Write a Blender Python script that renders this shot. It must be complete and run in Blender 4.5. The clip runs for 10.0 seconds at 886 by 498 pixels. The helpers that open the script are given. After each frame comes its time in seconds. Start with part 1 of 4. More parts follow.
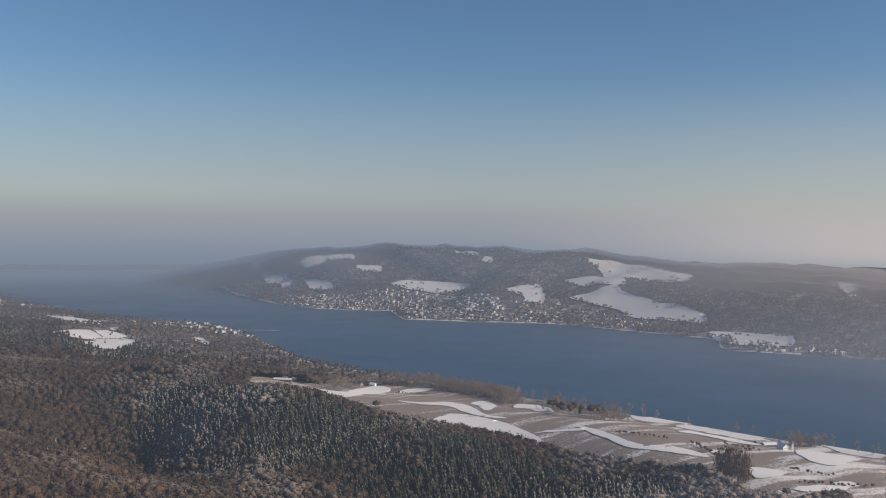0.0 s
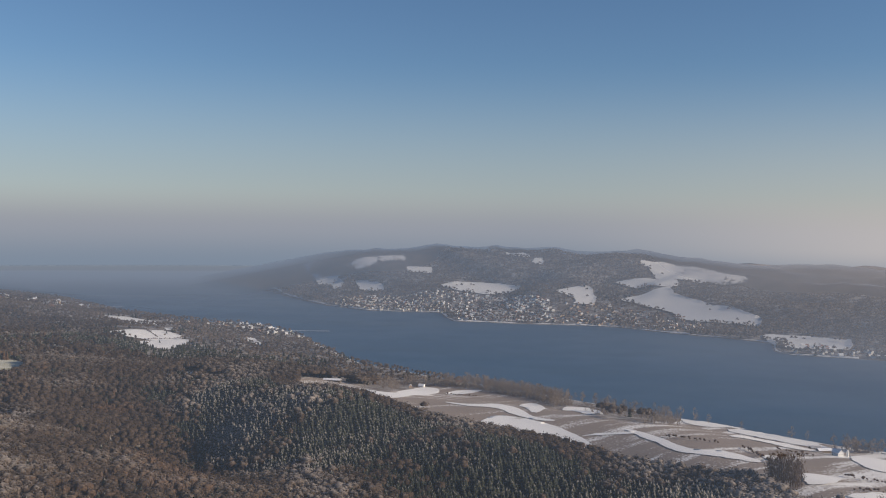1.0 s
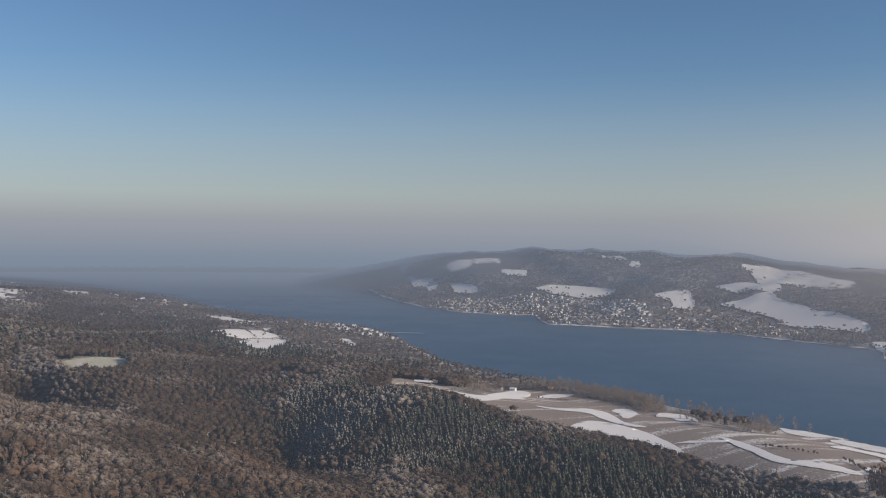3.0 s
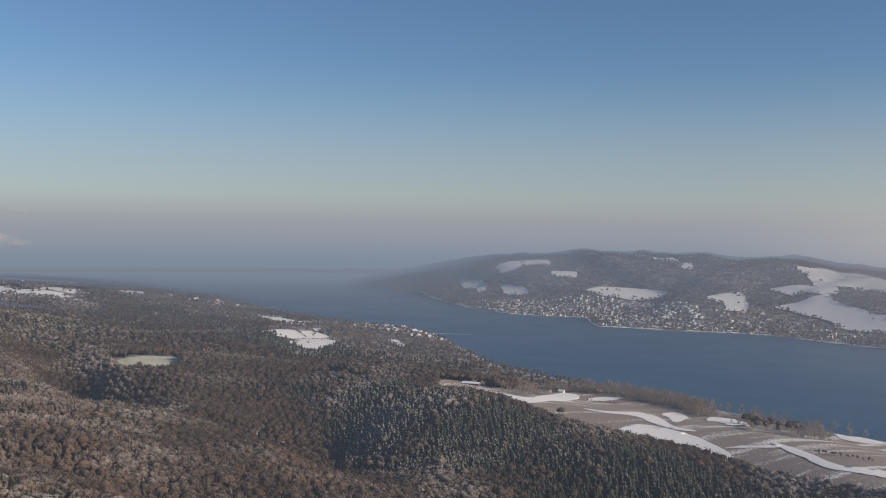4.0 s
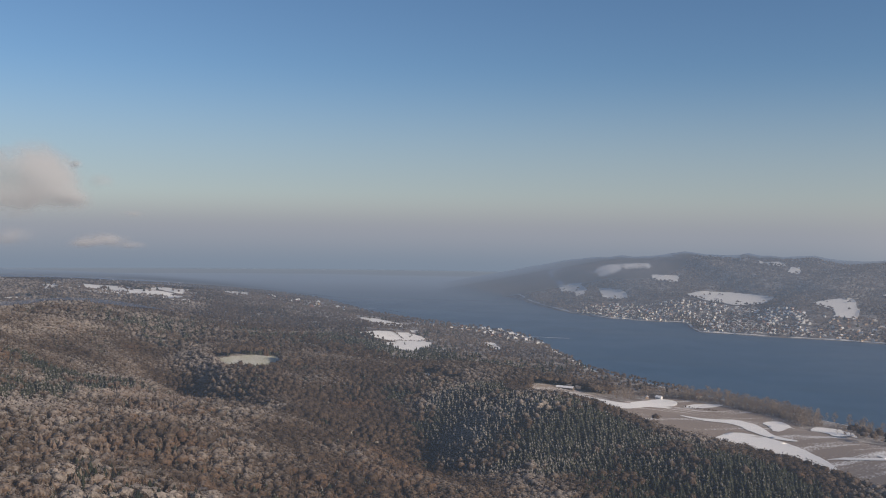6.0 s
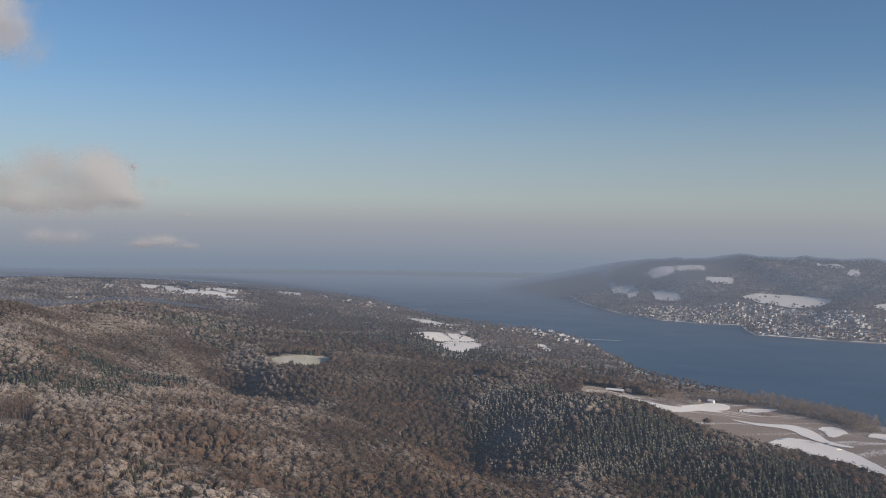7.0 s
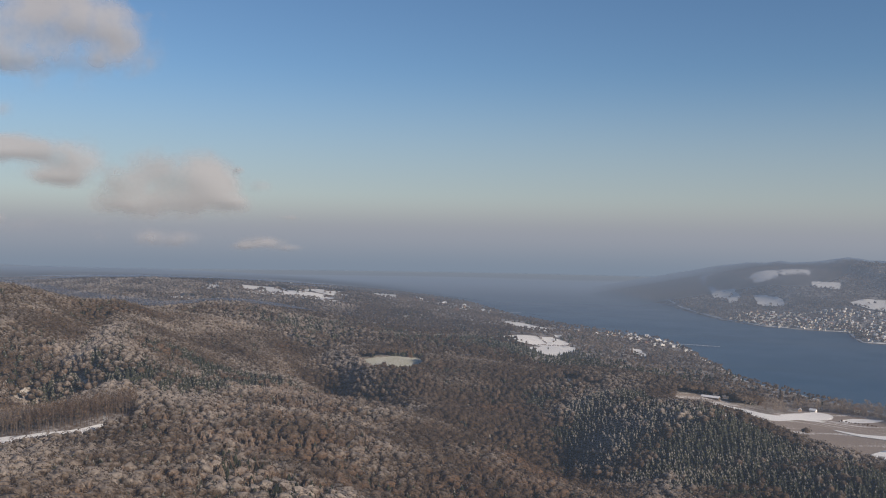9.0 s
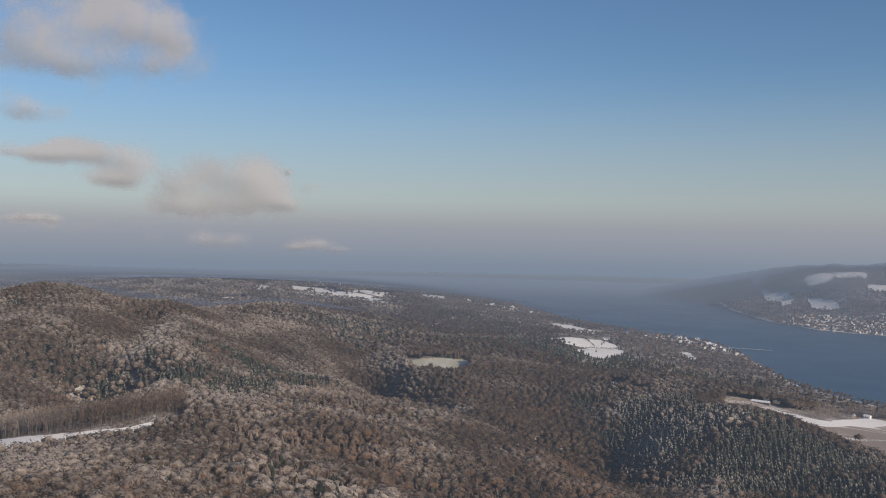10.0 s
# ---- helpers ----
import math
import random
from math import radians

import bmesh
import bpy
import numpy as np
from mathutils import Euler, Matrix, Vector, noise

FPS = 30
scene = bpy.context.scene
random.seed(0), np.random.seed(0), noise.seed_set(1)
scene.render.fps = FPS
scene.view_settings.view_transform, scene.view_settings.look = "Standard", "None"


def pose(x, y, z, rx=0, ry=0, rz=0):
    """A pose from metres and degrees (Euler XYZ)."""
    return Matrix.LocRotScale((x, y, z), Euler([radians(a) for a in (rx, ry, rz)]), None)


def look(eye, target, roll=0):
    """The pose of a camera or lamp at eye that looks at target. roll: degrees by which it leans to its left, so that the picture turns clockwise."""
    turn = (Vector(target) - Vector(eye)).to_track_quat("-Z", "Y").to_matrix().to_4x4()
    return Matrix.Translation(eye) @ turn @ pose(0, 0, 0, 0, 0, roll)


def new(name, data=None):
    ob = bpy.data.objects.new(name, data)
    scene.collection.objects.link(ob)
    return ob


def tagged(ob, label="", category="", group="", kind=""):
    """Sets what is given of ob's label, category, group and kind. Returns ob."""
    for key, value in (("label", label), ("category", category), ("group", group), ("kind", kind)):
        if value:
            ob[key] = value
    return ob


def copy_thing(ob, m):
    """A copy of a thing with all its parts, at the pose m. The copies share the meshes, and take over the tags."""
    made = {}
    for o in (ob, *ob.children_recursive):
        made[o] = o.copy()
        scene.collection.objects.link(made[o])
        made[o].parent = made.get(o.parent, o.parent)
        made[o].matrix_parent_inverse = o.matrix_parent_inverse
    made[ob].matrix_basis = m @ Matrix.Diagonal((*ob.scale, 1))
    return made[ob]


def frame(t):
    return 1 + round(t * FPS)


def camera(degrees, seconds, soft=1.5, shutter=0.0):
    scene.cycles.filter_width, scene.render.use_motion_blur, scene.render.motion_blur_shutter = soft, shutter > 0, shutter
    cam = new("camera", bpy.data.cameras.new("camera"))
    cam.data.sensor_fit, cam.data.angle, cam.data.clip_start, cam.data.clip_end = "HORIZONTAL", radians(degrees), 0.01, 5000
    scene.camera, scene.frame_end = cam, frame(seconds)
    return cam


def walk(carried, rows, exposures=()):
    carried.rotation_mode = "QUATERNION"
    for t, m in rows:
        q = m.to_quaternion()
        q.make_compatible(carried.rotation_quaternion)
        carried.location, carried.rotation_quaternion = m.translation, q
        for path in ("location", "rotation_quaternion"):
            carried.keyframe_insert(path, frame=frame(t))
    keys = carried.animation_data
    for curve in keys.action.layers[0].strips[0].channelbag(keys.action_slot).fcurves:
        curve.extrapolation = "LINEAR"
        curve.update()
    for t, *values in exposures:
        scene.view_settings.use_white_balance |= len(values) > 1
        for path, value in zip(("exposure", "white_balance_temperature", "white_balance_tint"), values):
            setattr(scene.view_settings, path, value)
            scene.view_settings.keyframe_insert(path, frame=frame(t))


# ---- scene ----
cam = camera(50.36, 10.0, soft=1.1)
EXPOSURE = 0.23
# seconds; metres; heading to the left, tilt and lean in degrees
ROWS = [
    (0.0, 0.0, 0.0, 220.0, 0.01, -1.47, 0.87),
    (0.5, 1.8, 0.3, 220.1, 1.54, -1.45, 0.84),
    (1.0, 3.6, 0.5, 220.1, 3.14, -1.43, 0.81),
    (1.5, 5.4, 0.7, 220.2, 4.62, -1.41, 0.82),
    (2.0, 7.1, 1.0, 220.3, 6.15, -1.38, 0.83),
    (2.5, 8.9, 1.2, 220.3, 7.57, -1.36, 0.81),
    (4.0, 14.1, 1.7, 220.5, 12.12, -1.31, 0.84),
    (4.5, 15.9, 1.9, 220.6, 13.68, -1.29, 0.86),
    (5.0, 17.6, 1.9, 220.7, 15.22, -1.27, 0.87),
    (5.5, 19.4, 2.0, 220.8, 16.66, -1.25, 0.88),
    (7.0, 24.9, 1.9, 221.3, 21.37, -1.21, 0.92),
    (7.5, 26.8, 1.8, 221.6, 22.85, -1.20, 0.94),
    (8.0, 28.7, 1.6, 221.9, 24.41, -1.19, 0.94),
    (8.5, 30.7, 1.3, 222.2, 25.80, -1.17, 0.98),
    (9.0, 32.7, 1.0, 222.6, 27.29, -1.17, 0.99),
    (9.5, 34.8, 0.6, 223.0, 28.71, -1.16, 1.01),
    (10.0, 36.9, 0.1, 223.5, 30.29, -1.14, 1.05),
]
walk(cam, [(t, Matrix.Translation((x, y, z)) @ pose(0, 0, 0, 0, 0, yaw) @ pose(0, 0, 0, 90 + tilt) @ pose(0, 0, 0, 0, 0, lean))
           for t, x, y, z, yaw, tilt, lean in ROWS], [(0.0, EXPOSURE, 6120, 10), (10.0, EXPOSURE, 6120, 10)])

# ---- sky, sun ----
SUN_TURN, SUN_HIGH = 103.0, 23.0     # degrees to the right of +y, and over the horizon
world = bpy.data.worlds.new("sky")
scene.world = world
world.use_nodes = True
wn, wl = world.node_tree.nodes, world.node_tree.links
sky = wn.new("ShaderNodeTexSky")
sky.sky_type, sky.sun_disc = "NISHITA", False
sky.sun_elevation, sky.sun_rotation = radians(SUN_HIGH), radians(SUN_TURN)
sky.altitude, sky.air_density, sky.dust_density, sky.ozone_density = 400, 1.0, 0.3, 4.0
wn["Background"].inputs["Strength"].default_value = 0.070
wl.new(sky.outputs["Color"], wn["Background"].inputs["Color"])
sun = new("sun", bpy.data.lights.new("sun", "SUN"))
sun.data.energy, sun.data.angle, sun.data.color = 5.0, radians(0.6), (1.0, 0.82, 0.62)
sa, se = radians(SUN_TURN), radians(SUN_HIGH)
SUN_WAY = Vector((math.sin(sa) * math.cos(se), math.cos(sa) * math.cos(se), math.sin(se)))
sun.matrix_world = look(SUN_WAY * 800 + Vector((0, 0, 400)), (0, 0, 400))

# ---- materials ----
def blank(name):
    mat = bpy.data.materials.new(name)
    mat.use_nodes = True
    nodes, links = mat.node_tree.nodes, mat.node_tree.links
    return mat, nodes, links, nodes["Principled BSDF"]


def node(nodes, kind, **values):
    n = nodes.new(kind)
    for key, value in values.items():
        n.inputs[key.replace("_", " ")].default_value = value
    return n


def grain(nodes, links, scale, detail=3.0, rough=0.55):
    """Noise over world places: one value 0 to 1 and metres per feature of about 1/scale."""
    geo = nodes.new("ShaderNodeNewGeometry")
    tex = node(nodes, "ShaderNodeTexNoise", Scale=scale, Detail=detail, Roughness=rough)
    links.new(geo.outputs["Position"], tex.inputs["Vector"])
    return tex.outputs["Fac"]


def band(nodes, links, value, low, high, out_low=0.0, out_high=1.0):
    n = nodes.new("ShaderNodeMapRange")
    n.interpolation_type = "SMOOTHSTEP"
    for key, v in (("From Min", low), ("From Max", high), ("To Min", out_low), ("To Max", out_high)):
        n.inputs[key].default_value = v
    links.new(value, n.inputs["Value"])
    return n.outputs["Result"]


def blend(nodes, links, factor, a, b):
    n = nodes.new("ShaderNodeMix")
    n.data_type = "RGBA"
    for slot, v in ((0, factor), (6, a), (7, b)):
        if isinstance(v, (tuple, float)):
            n.inputs[slot].default_value = (*v, 1.0) if isinstance(v, tuple) else v
        else:
            links.new(v, n.inputs[slot])
    return n.outputs[2]


def add(nodes, links, a, b, op="ADD"):
    n = nodes.new("ShaderNodeMath")
    n.operation = op
    for slot, v in ((0, a), (1, b)):
        if isinstance(v, float):
            n.inputs[slot].default_value = v
        else:
            links.new(v, n.inputs[slot])
    return n.outputs[0]


def up_facing(nodes, links):
    """How far a face looks up, from -1 to 1."""
    geo, split = nodes.new("ShaderNodeNewGeometry"), nodes.new("ShaderNodeSeparateXYZ")
    links.new(geo.outputs["Normal"], split.inputs[0])
    return split.outputs["Z"]


def tone(nodes):
    n = nodes.new("ShaderNodeAttribute")
    n.attribute_name = "tone"
    return n.outputs["Fac"]


SNOW = (0.82, 0.80, 0.775)
RIME = (0.75, 0.668, 0.595)


def leaf_material(name, dark, light, snow_from, snow_to, snow_most, speck=0.35, stands=1.9, glow=0.25, low_rime=-0.45, stays=1.0):
    """Twigs or needles: two colours by the tree's own tone, with snow or rime on what looks up."""
    mat, nodes, links, bsdf = blank(name)
    wood = blend(nodes, links, tone(nodes), dark, light)
    fine = grain(nodes, links, 0.9, 3.0)
    wood = blend(nodes, links, band(nodes, links, fine, 0.35, 0.7), wood, tuple(c * 0.55 for c in dark))
    lie = add(nodes, links, add(nodes, links, up_facing(nodes, links), 0.6, "MULTIPLY"), add(nodes, links, grain(nodes, links, speck, 4.0, 0.7), 1.15, "MULTIPLY"))
    lie = add(nodes, links, lie, add(nodes, links, grain(nodes, links, 0.012, 3.0), stands, "MULTIPLY"))
    geo, split = nodes.new("ShaderNodeNewGeometry"), nodes.new("ShaderNodeSeparateXYZ")
    links.new(geo.outputs["Position"], split.inputs[0])
    lie = add(nodes, links, lie, band(nodes, links, split.outputs["Z"], 8.0, 85.0, low_rime, 0.2 * stays))     # rime grows thicker up the hills
    kept = nodes.new("ShaderNodeAttribute")     # rime stays on slopes that the sun does not reach
    kept.attribute_name = "rime"
    lie = add(nodes, links, lie, add(nodes, links, kept.outputs["Fac"], stays, "MULTIPLY"))
    rime = band(nodes, links, lie, snow_from, snow_to, 0.0, snow_most)
    colour = blend(nodes, links, rime, wood, RIME)
    links.new(colour, bsdf.inputs["Base Color"])
    bsdf.inputs["Roughness"].default_value = 0.9
    bsdf.inputs["Specular IOR Level"].default_value = 0.1
    thin, mix = nodes.new("ShaderNodeBsdfTranslucent"), nodes.new("ShaderNodeMixShader")     # twigs and needles let light through
    links.new(colour, thin.inputs["Color"])
    mix.inputs[0].default_value = glow
    links.new(bsdf.outputs[0], mix.inputs[1]), links.new(thin.outputs[0], mix.inputs[2])
    links.new(mix.outputs[0], nodes["Material Output"].inputs["Surface"])
    return mat


M_BROAD = leaf_material("rimed_twigs", (0.08, 0.058, 0.042), (0.162, 0.118, 0.086), 1.8, 2.6, 0.46)
M_RUSSET = leaf_material("russet_twigs", (0.118, 0.076, 0.049), (0.182, 0.118, 0.077), 1.7, 2.75, 0.4)
M_SPRUCE = leaf_material("snowy_needles", (0.032, 0.038, 0.027), (0.075, 0.08, 0.053), 1.24, 1.54, 0.48, 0.6, 0.4, 0.2, -0.05, 0.36)
M_TAN = leaf_material("tan_twigs", (0.27, 0.21, 0.16), (0.40, 0.33, 0.265), 1.8, 2.9, 0.4)
# wide tone range: sunlit and shaded far slopes are put into the colour
M_DISTANT = leaf_material("distant_twigs", (0.10, 0.076, 0.062), (0.29, 0.225, 0.17), 1.8, 2.9, 0.3, 0.05, stays=0.2)
M_BARK = leaf_material("bark", (0.05, 0.038, 0.03), (0.09, 0.07, 0.055), 2.6, 3.2, 0.5, glow=0.0)


def make_ground():
    mat, nodes, links, bsdf = blank("woodland_floor")
    n1, n2 = grain(nodes, links, 0.03, 5.0), grain(nodes, links, 0.4, 4.0, 0.65)
    soil = blend(nodes, links, n2, (0.07, 0.05, 0.038), (0.17, 0.13, 0.10))
    links.new(blend(nodes, links, band(nodes, links, add(nodes, links, n1, n2), 0.85, 1.3, 0.0, 0.5), soil, SNOW), bsdf.inputs["Base Color"])
    bsdf.inputs["Roughness"].default_value = 0.95
    return mat


def make_water():
    mat, nodes, links, bsdf = blank("lake_water")
    broad = grain(nodes, links, 0.004, 3.0)
    geo, long = nodes.new("ShaderNodeNewGeometry"), node(nodes, "ShaderNodeVectorMath")
    long.operation = "MULTIPLY"
    long.inputs[1].default_value = (0.0011, 0.0075, 0.0)
    streak = node(nodes, "ShaderNodeTexNoise", Scale=1.0, Detail=4.0, Roughness=0.55)
    links.new(geo.outputs["Position"], long.inputs[0]), links.new(long.outputs[0], streak.inputs["Vector"])     # long wind streaks
    deep = blend(nodes, links, broad, (0.03, 0.08, 0.143), (0.042, 0.098, 0.172))
    links.new(blend(nodes, links, band(nodes, links, streak.outputs["Fac"], 0.42, 0.68, 0.0, 0.6), deep, (0.05, 0.095, 0.15)), bsdf.inputs["Base Color"])
    links.new(band(nodes, links, broad, 0.35, 0.65, 0.38, 0.48), bsdf.inputs["Roughness"])
    bsdf.inputs["IOR"].default_value = 1.33
    bump = node(nodes, "ShaderNodeBump", Strength=0.8, Distance=0.5)
    links.new(grain(nodes, links, 0.25, 4.0, 0.6), bump.inputs["Height"])
    links.new(bump.outputs["Normal"], bsdf.inputs["Normal"])
    return mat


M_GROUND, M_WATER = make_ground(), make_water()


def make_snow():
    mat, nodes, links, bsdf = blank("field_snow")
    patch, fine = grain(nodes, links, 0.05, 5.0, 0.6), grain(nodes, links, 0.7, 4.0, 0.65)
    worn = band(nodes, links, add(nodes, links, patch, add(nodes, links, fine, 0.5, "MULTIPLY")), 0.86, 1.06, 0.0, 0.55)
    links.new(blend(nodes, links, worn, SNOW, (0.30, 0.25, 0.19)), bsdf.inputs["Base Color"])
    bsdf.inputs["Roughness"].default_value = 0.8
    bump = node(nodes, "ShaderNodeBump", Strength=0.6, Distance=0.3)
    links.new(fine, bump.inputs["Height"])
    links.new(bump.outputs["Normal"], bsdf.inputs["Normal"])
    return mat


def make_rows(name, turn, gap, low, high, between, most, rows=0.05, begin=0.80, end=1.05):
    """Rows of vines or stubble with snow lying between them."""
    mat, nodes, links, bsdf = blank(name)
    geo, spin = nodes.new("ShaderNodeNewGeometry"), node(nodes, "ShaderNodeVectorRotate", Angle=radians(turn))
    spin.rotation_type = "Z_AXIS"
    wave = node(nodes, "ShaderNodeTexWave", Scale=3.14 / gap / 10, Distortion=1.5, Detail=2.0)
    wave.inputs["Detail Scale"].default_value = 0.3
    links.new(geo.outputs["Position"], spin.inputs["Vector"])
    links.new(spin.outputs["Vector"], wave.inputs["Vector"])
    fine = grain(nodes, links, 0.5, 4.0, 0.65)
    soil = blend(nodes, links, fine, low, high)
    long = node(nodes, "ShaderNodeVectorMath")
    long.operation = "MULTIPLY"
    long.inputs[1].default_value = (0.007, 0.055, 0.02)
    links.new(spin.outputs["Vector"], long.inputs[0])
    drift = node(nodes, "ShaderNodeTexNoise", Scale=1.0, Detail=4.0, Roughness=0.5)
    links.new(long.outputs[0], drift.inputs["Vector"])
    lie = add(nodes, links, add(nodes, links, wave.outputs["Fac"], rows, "MULTIPLY"), add(nodes, links, drift.outputs["Fac"], add(nodes, links, fine, 0.6, "MULTIPLY")))
    split = nodes.new("ShaderNodeSeparateXYZ")
    links.new(geo.outputs["Position"], split.inputs[0])
    lie = add(nodes, links, lie, band(nodes, links, split.outputs["X"], 120.0, 420.0, 0.0, 0.11))     # more snow lies towards the east
    links.new(blend(nodes, links, band(nodes, links, lie, begin, end, 0.0, most), soil, between), bsdf.inputs["Base Color"])
    bsdf.inputs["Roughness"].default_value = 0.9
    return mat


M_SNOW = make_snow()
M_VINES = make_rows("vineyard_rows", -38, 4.0, (0.20, 0.155, 0.125), (0.31, 0.255, 0.21), SNOW, 0.92, 0.0, 0.82, 0.98)
M_STUBBLE = make_rows("stubble_rows", 60, 7.0, (0.22, 0.22, 0.10), (0.36, 0.33, 0.19), SNOW, 0.75, 0.9, 1.1, 1.5)


def make_plain(name, low, high, scale=0.8, rough=0.8):
    """Plaster, tiles or boards: one colour with stains, and each piece a little different."""
    mat, nodes, links, bsdf = blank(name)
    info = nodes.new("ShaderNodeObjectInfo")
    mixed = add(nodes, links, add(nodes, links, grain(nodes, links, scale, 4.0), 0.5, "MULTIPLY"), add(nodes, links, info.outputs["Random"], 0.5, "MULTIPLY"))
    links.new(blend(nodes, links, mixed, low, high), bsdf.inputs["Base Color"])
    bsdf.inputs["Roughness"].default_value = rough
    return mat


M_CREAM = make_plain("cream_plaster", (0.55, 0.48, 0.37), (0.78, 0.74, 0.66))
M_WHITE = make_plain("white_plaster", (0.66, 0.65, 0.62), (0.82, 0.81, 0.79))
M_OCHRE = make_plain("ochre_plaster", (0.42, 0.30, 0.20), (0.60, 0.46, 0.33))
M_ROOFSNOW = make_plain("roof_snow", (0.68, 0.68, 0.70), (0.86, 0.87, 0.90))
M_TILES = make_plain("roof_tiles", (0.16, 0.075, 0.05), (0.30, 0.15, 0.11))
M_SLATE = make_plain("grey_roof", (0.16, 0.16, 0.17), (0.34, 0.34, 0.36))
M_BRICK = make_plain("chimney_brick", (0.14, 0.09, 0.07), (0.24, 0.16, 0.13))
M_BOARDS = make_plain("weathered_boards", (0.10, 0.075, 0.055), (0.20, 0.16, 0.12))
M_GLASS = blank("window_glass")[0]
M_GLASS.node_tree.nodes["Principled BSDF"].inputs["Base Color"].default_value = (0.02, 0.025, 0.03, 1)
M_GLASS.node_tree.nodes["Principled BSDF"].inputs["Roughness"].default_value = 0.08

# ---- the lie of the land ----
NEAR_SHORE = [(-6500, 3300), (-3000, 3150), (-2100, 3050), (-1568, 2808), (-1188, 2525), (-1000, 2295), (-850, 2130), (-680, 2030), (-480, 1960),
              (-395, 1860), (-300, 1660), (-210, 1480), (-70, 1345), (38, 1258), (190, 1128), (330, 1000), (436, 914), (700, 760), (1500, 420),
              (6500, -1500), (6500, -6500), (-6500, -6500)]
FAR_SHORE = [(-1060, 3570), (-1150, 3600), (-1150, 3588), (-1081, 3520), (-980, 3400), (-880, 3232), (-700, 2972), (-560, 2700), (-440, 2510), (-319, 2395), (-130, 2365), (-108, 2240), (-87, 2162),
             (23, 2144), (151, 2129), (276, 2103), (383, 1997), (484, 1922), (546, 1856), (515, 1740), (528, 1689), (636, 1652), (765, 1613), (1200, 1480),
             (2500, 1200), (6500, 900), (6500, 6500), (-300, 6500), (-500, 4300)]


def inland(px, py, outline):
    """Metres inside an outline (outside: minus), for arrays of points."""
    best = np.full(px.shape, 1e18)
    inside = np.zeros(px.shape, bool)
    for (x0, y0), (x1, y1) in zip(outline, outline[1:] + outline[:1]):
        dx, dy = x1 - x0, y1 - y0
        k = np.clip(((px - x0) * dx + (py - y0) * dy) / (dx * dx + dy * dy), 0, 1)
        best = np.minimum(best, (px - x0 - k * dx) ** 2 + (py - y0 - k * dy) ** 2)
        if dy:
            inside ^= ((y0 > py) != (y1 > py)) & (px < x0 + (py - y0) * dx / dy)
    return np.where(inside, 1, -1) * np.sqrt(best)


def ease(v):
    v = np.clip(v, 0, 1)
    return v * v * (3 - 2 * v)


def hill(px, py, cx, cy, rise, wide, deep, turn=0.0):
    """A rounded hill, 'wide' across and 'deep' along, turned by degrees."""
    c, s = math.cos(radians(turn)), math.sin(radians(turn))
    u, v = (px - cx) * c + (py - cy) * s, (py - cy) * c - (px - cx) * s
    return rise * np.exp(-0.5 * ((u / wide) ** 2 + (v / deep) ** 2))


def ridge(px, py, a, b, rise_a, rise_b, wide):
    """A ridge or (with minus) a valley from a to b."""
    dx, dy = b[0] - a[0], b[1] - a[1]
    k = np.clip(((px - a[0]) * dx + (py - a[1]) * dy) / (dx * dx + dy * dy), 0, 1)
    d2 = (px - a[0] - k * dx) ** 2 + (py - a[1] - k * dy) ** 2
    return (rise_a + (rise_b - rise_a) * k) * np.exp(-0.5 * d2 / wide ** 2)


WAVES = np.random.RandomState(7)
WAVE_ROWS = [(a, p, q) for a, p, q in zip(WAVES.uniform(0, 6.28, 40), WAVES.uniform(0, 6.28, 40), WAVES.uniform(0.7, 1.4, 40))]


def roll(px, py, size, first=0, many=7):
    """Soft irregular undulation of about that size, from -1 to 1."""
    out = np.zeros(px.shape)
    wx, wy = px + 0.35 * size * np.sin(py / size * 1.7 + first), py + 0.35 * size * np.sin(px / size * 1.3 + 2 * first)
    for a, p, q in WAVE_ROWS[first:first + many]:
        out += np.sin((wx * math.cos(a) + wy * math.sin(a)) * 6.28 * q / size + p)
    return out / many ** 0.5 / 1.5


# rows of rounded hills: how far out the row lies, its westernmost hill, and their rises 140 m apart
SLOPE_HILLS = [
    (230, -360, (23, 16, 30, 38)),
    (350, -570, (14, 19, 24, -5, 7, 7)),
    (470, -780, (31, 24, 19, 26, 15, 8, 3, 15)),
    (590, -850, (38, 30, 22, 14, -13, 10, -4, 12, 14)),
    (710, -1060, (69, 50, 27, 29, 2, 33, -2, 17, -7, 13, 10)),
]
VALLEY_HILLS = [
    (830, -1130, (4, 17, 27, 13, 0, 14, -18, 3, -2, 13, 3, 4)),
    (950, -1340, (-4, 2, 11, 34, 16, 8, 11, -15, 12, 2, 13, 6, -2)),
    (1070, -1410, (-2, 0, -6, 18, 11, 8, 11, 16, 22, 6, 1, -2, -3, -1)),
]
SHORE_HILLS = [
    (1190, -1480, (-1, -1, -3, 17, 19, 9, 8, -3, 0, 0, -1, -4, 1, 0)),
    (1310, -1410, (-1, 0, 3, 21, 7, 10, 6, 0, -3, -2, -4, 0, 0, 0)),
    (1430, -1480, (0, 1, 0, -5, -2, -6, 3, -3, -5, -3, -1, 0, 0, 0)),
]


def near_hills(px, py):
    """The rounded hills of the near side, all about as broad."""
    return sum(hill(px, py, west + 140 * k, cy, rise, 100, 100) for cy, west, rises in SLOPE_HILLS + VALLEY_HILLS + SHORE_HILLS for k, rise in enumerate(rises))


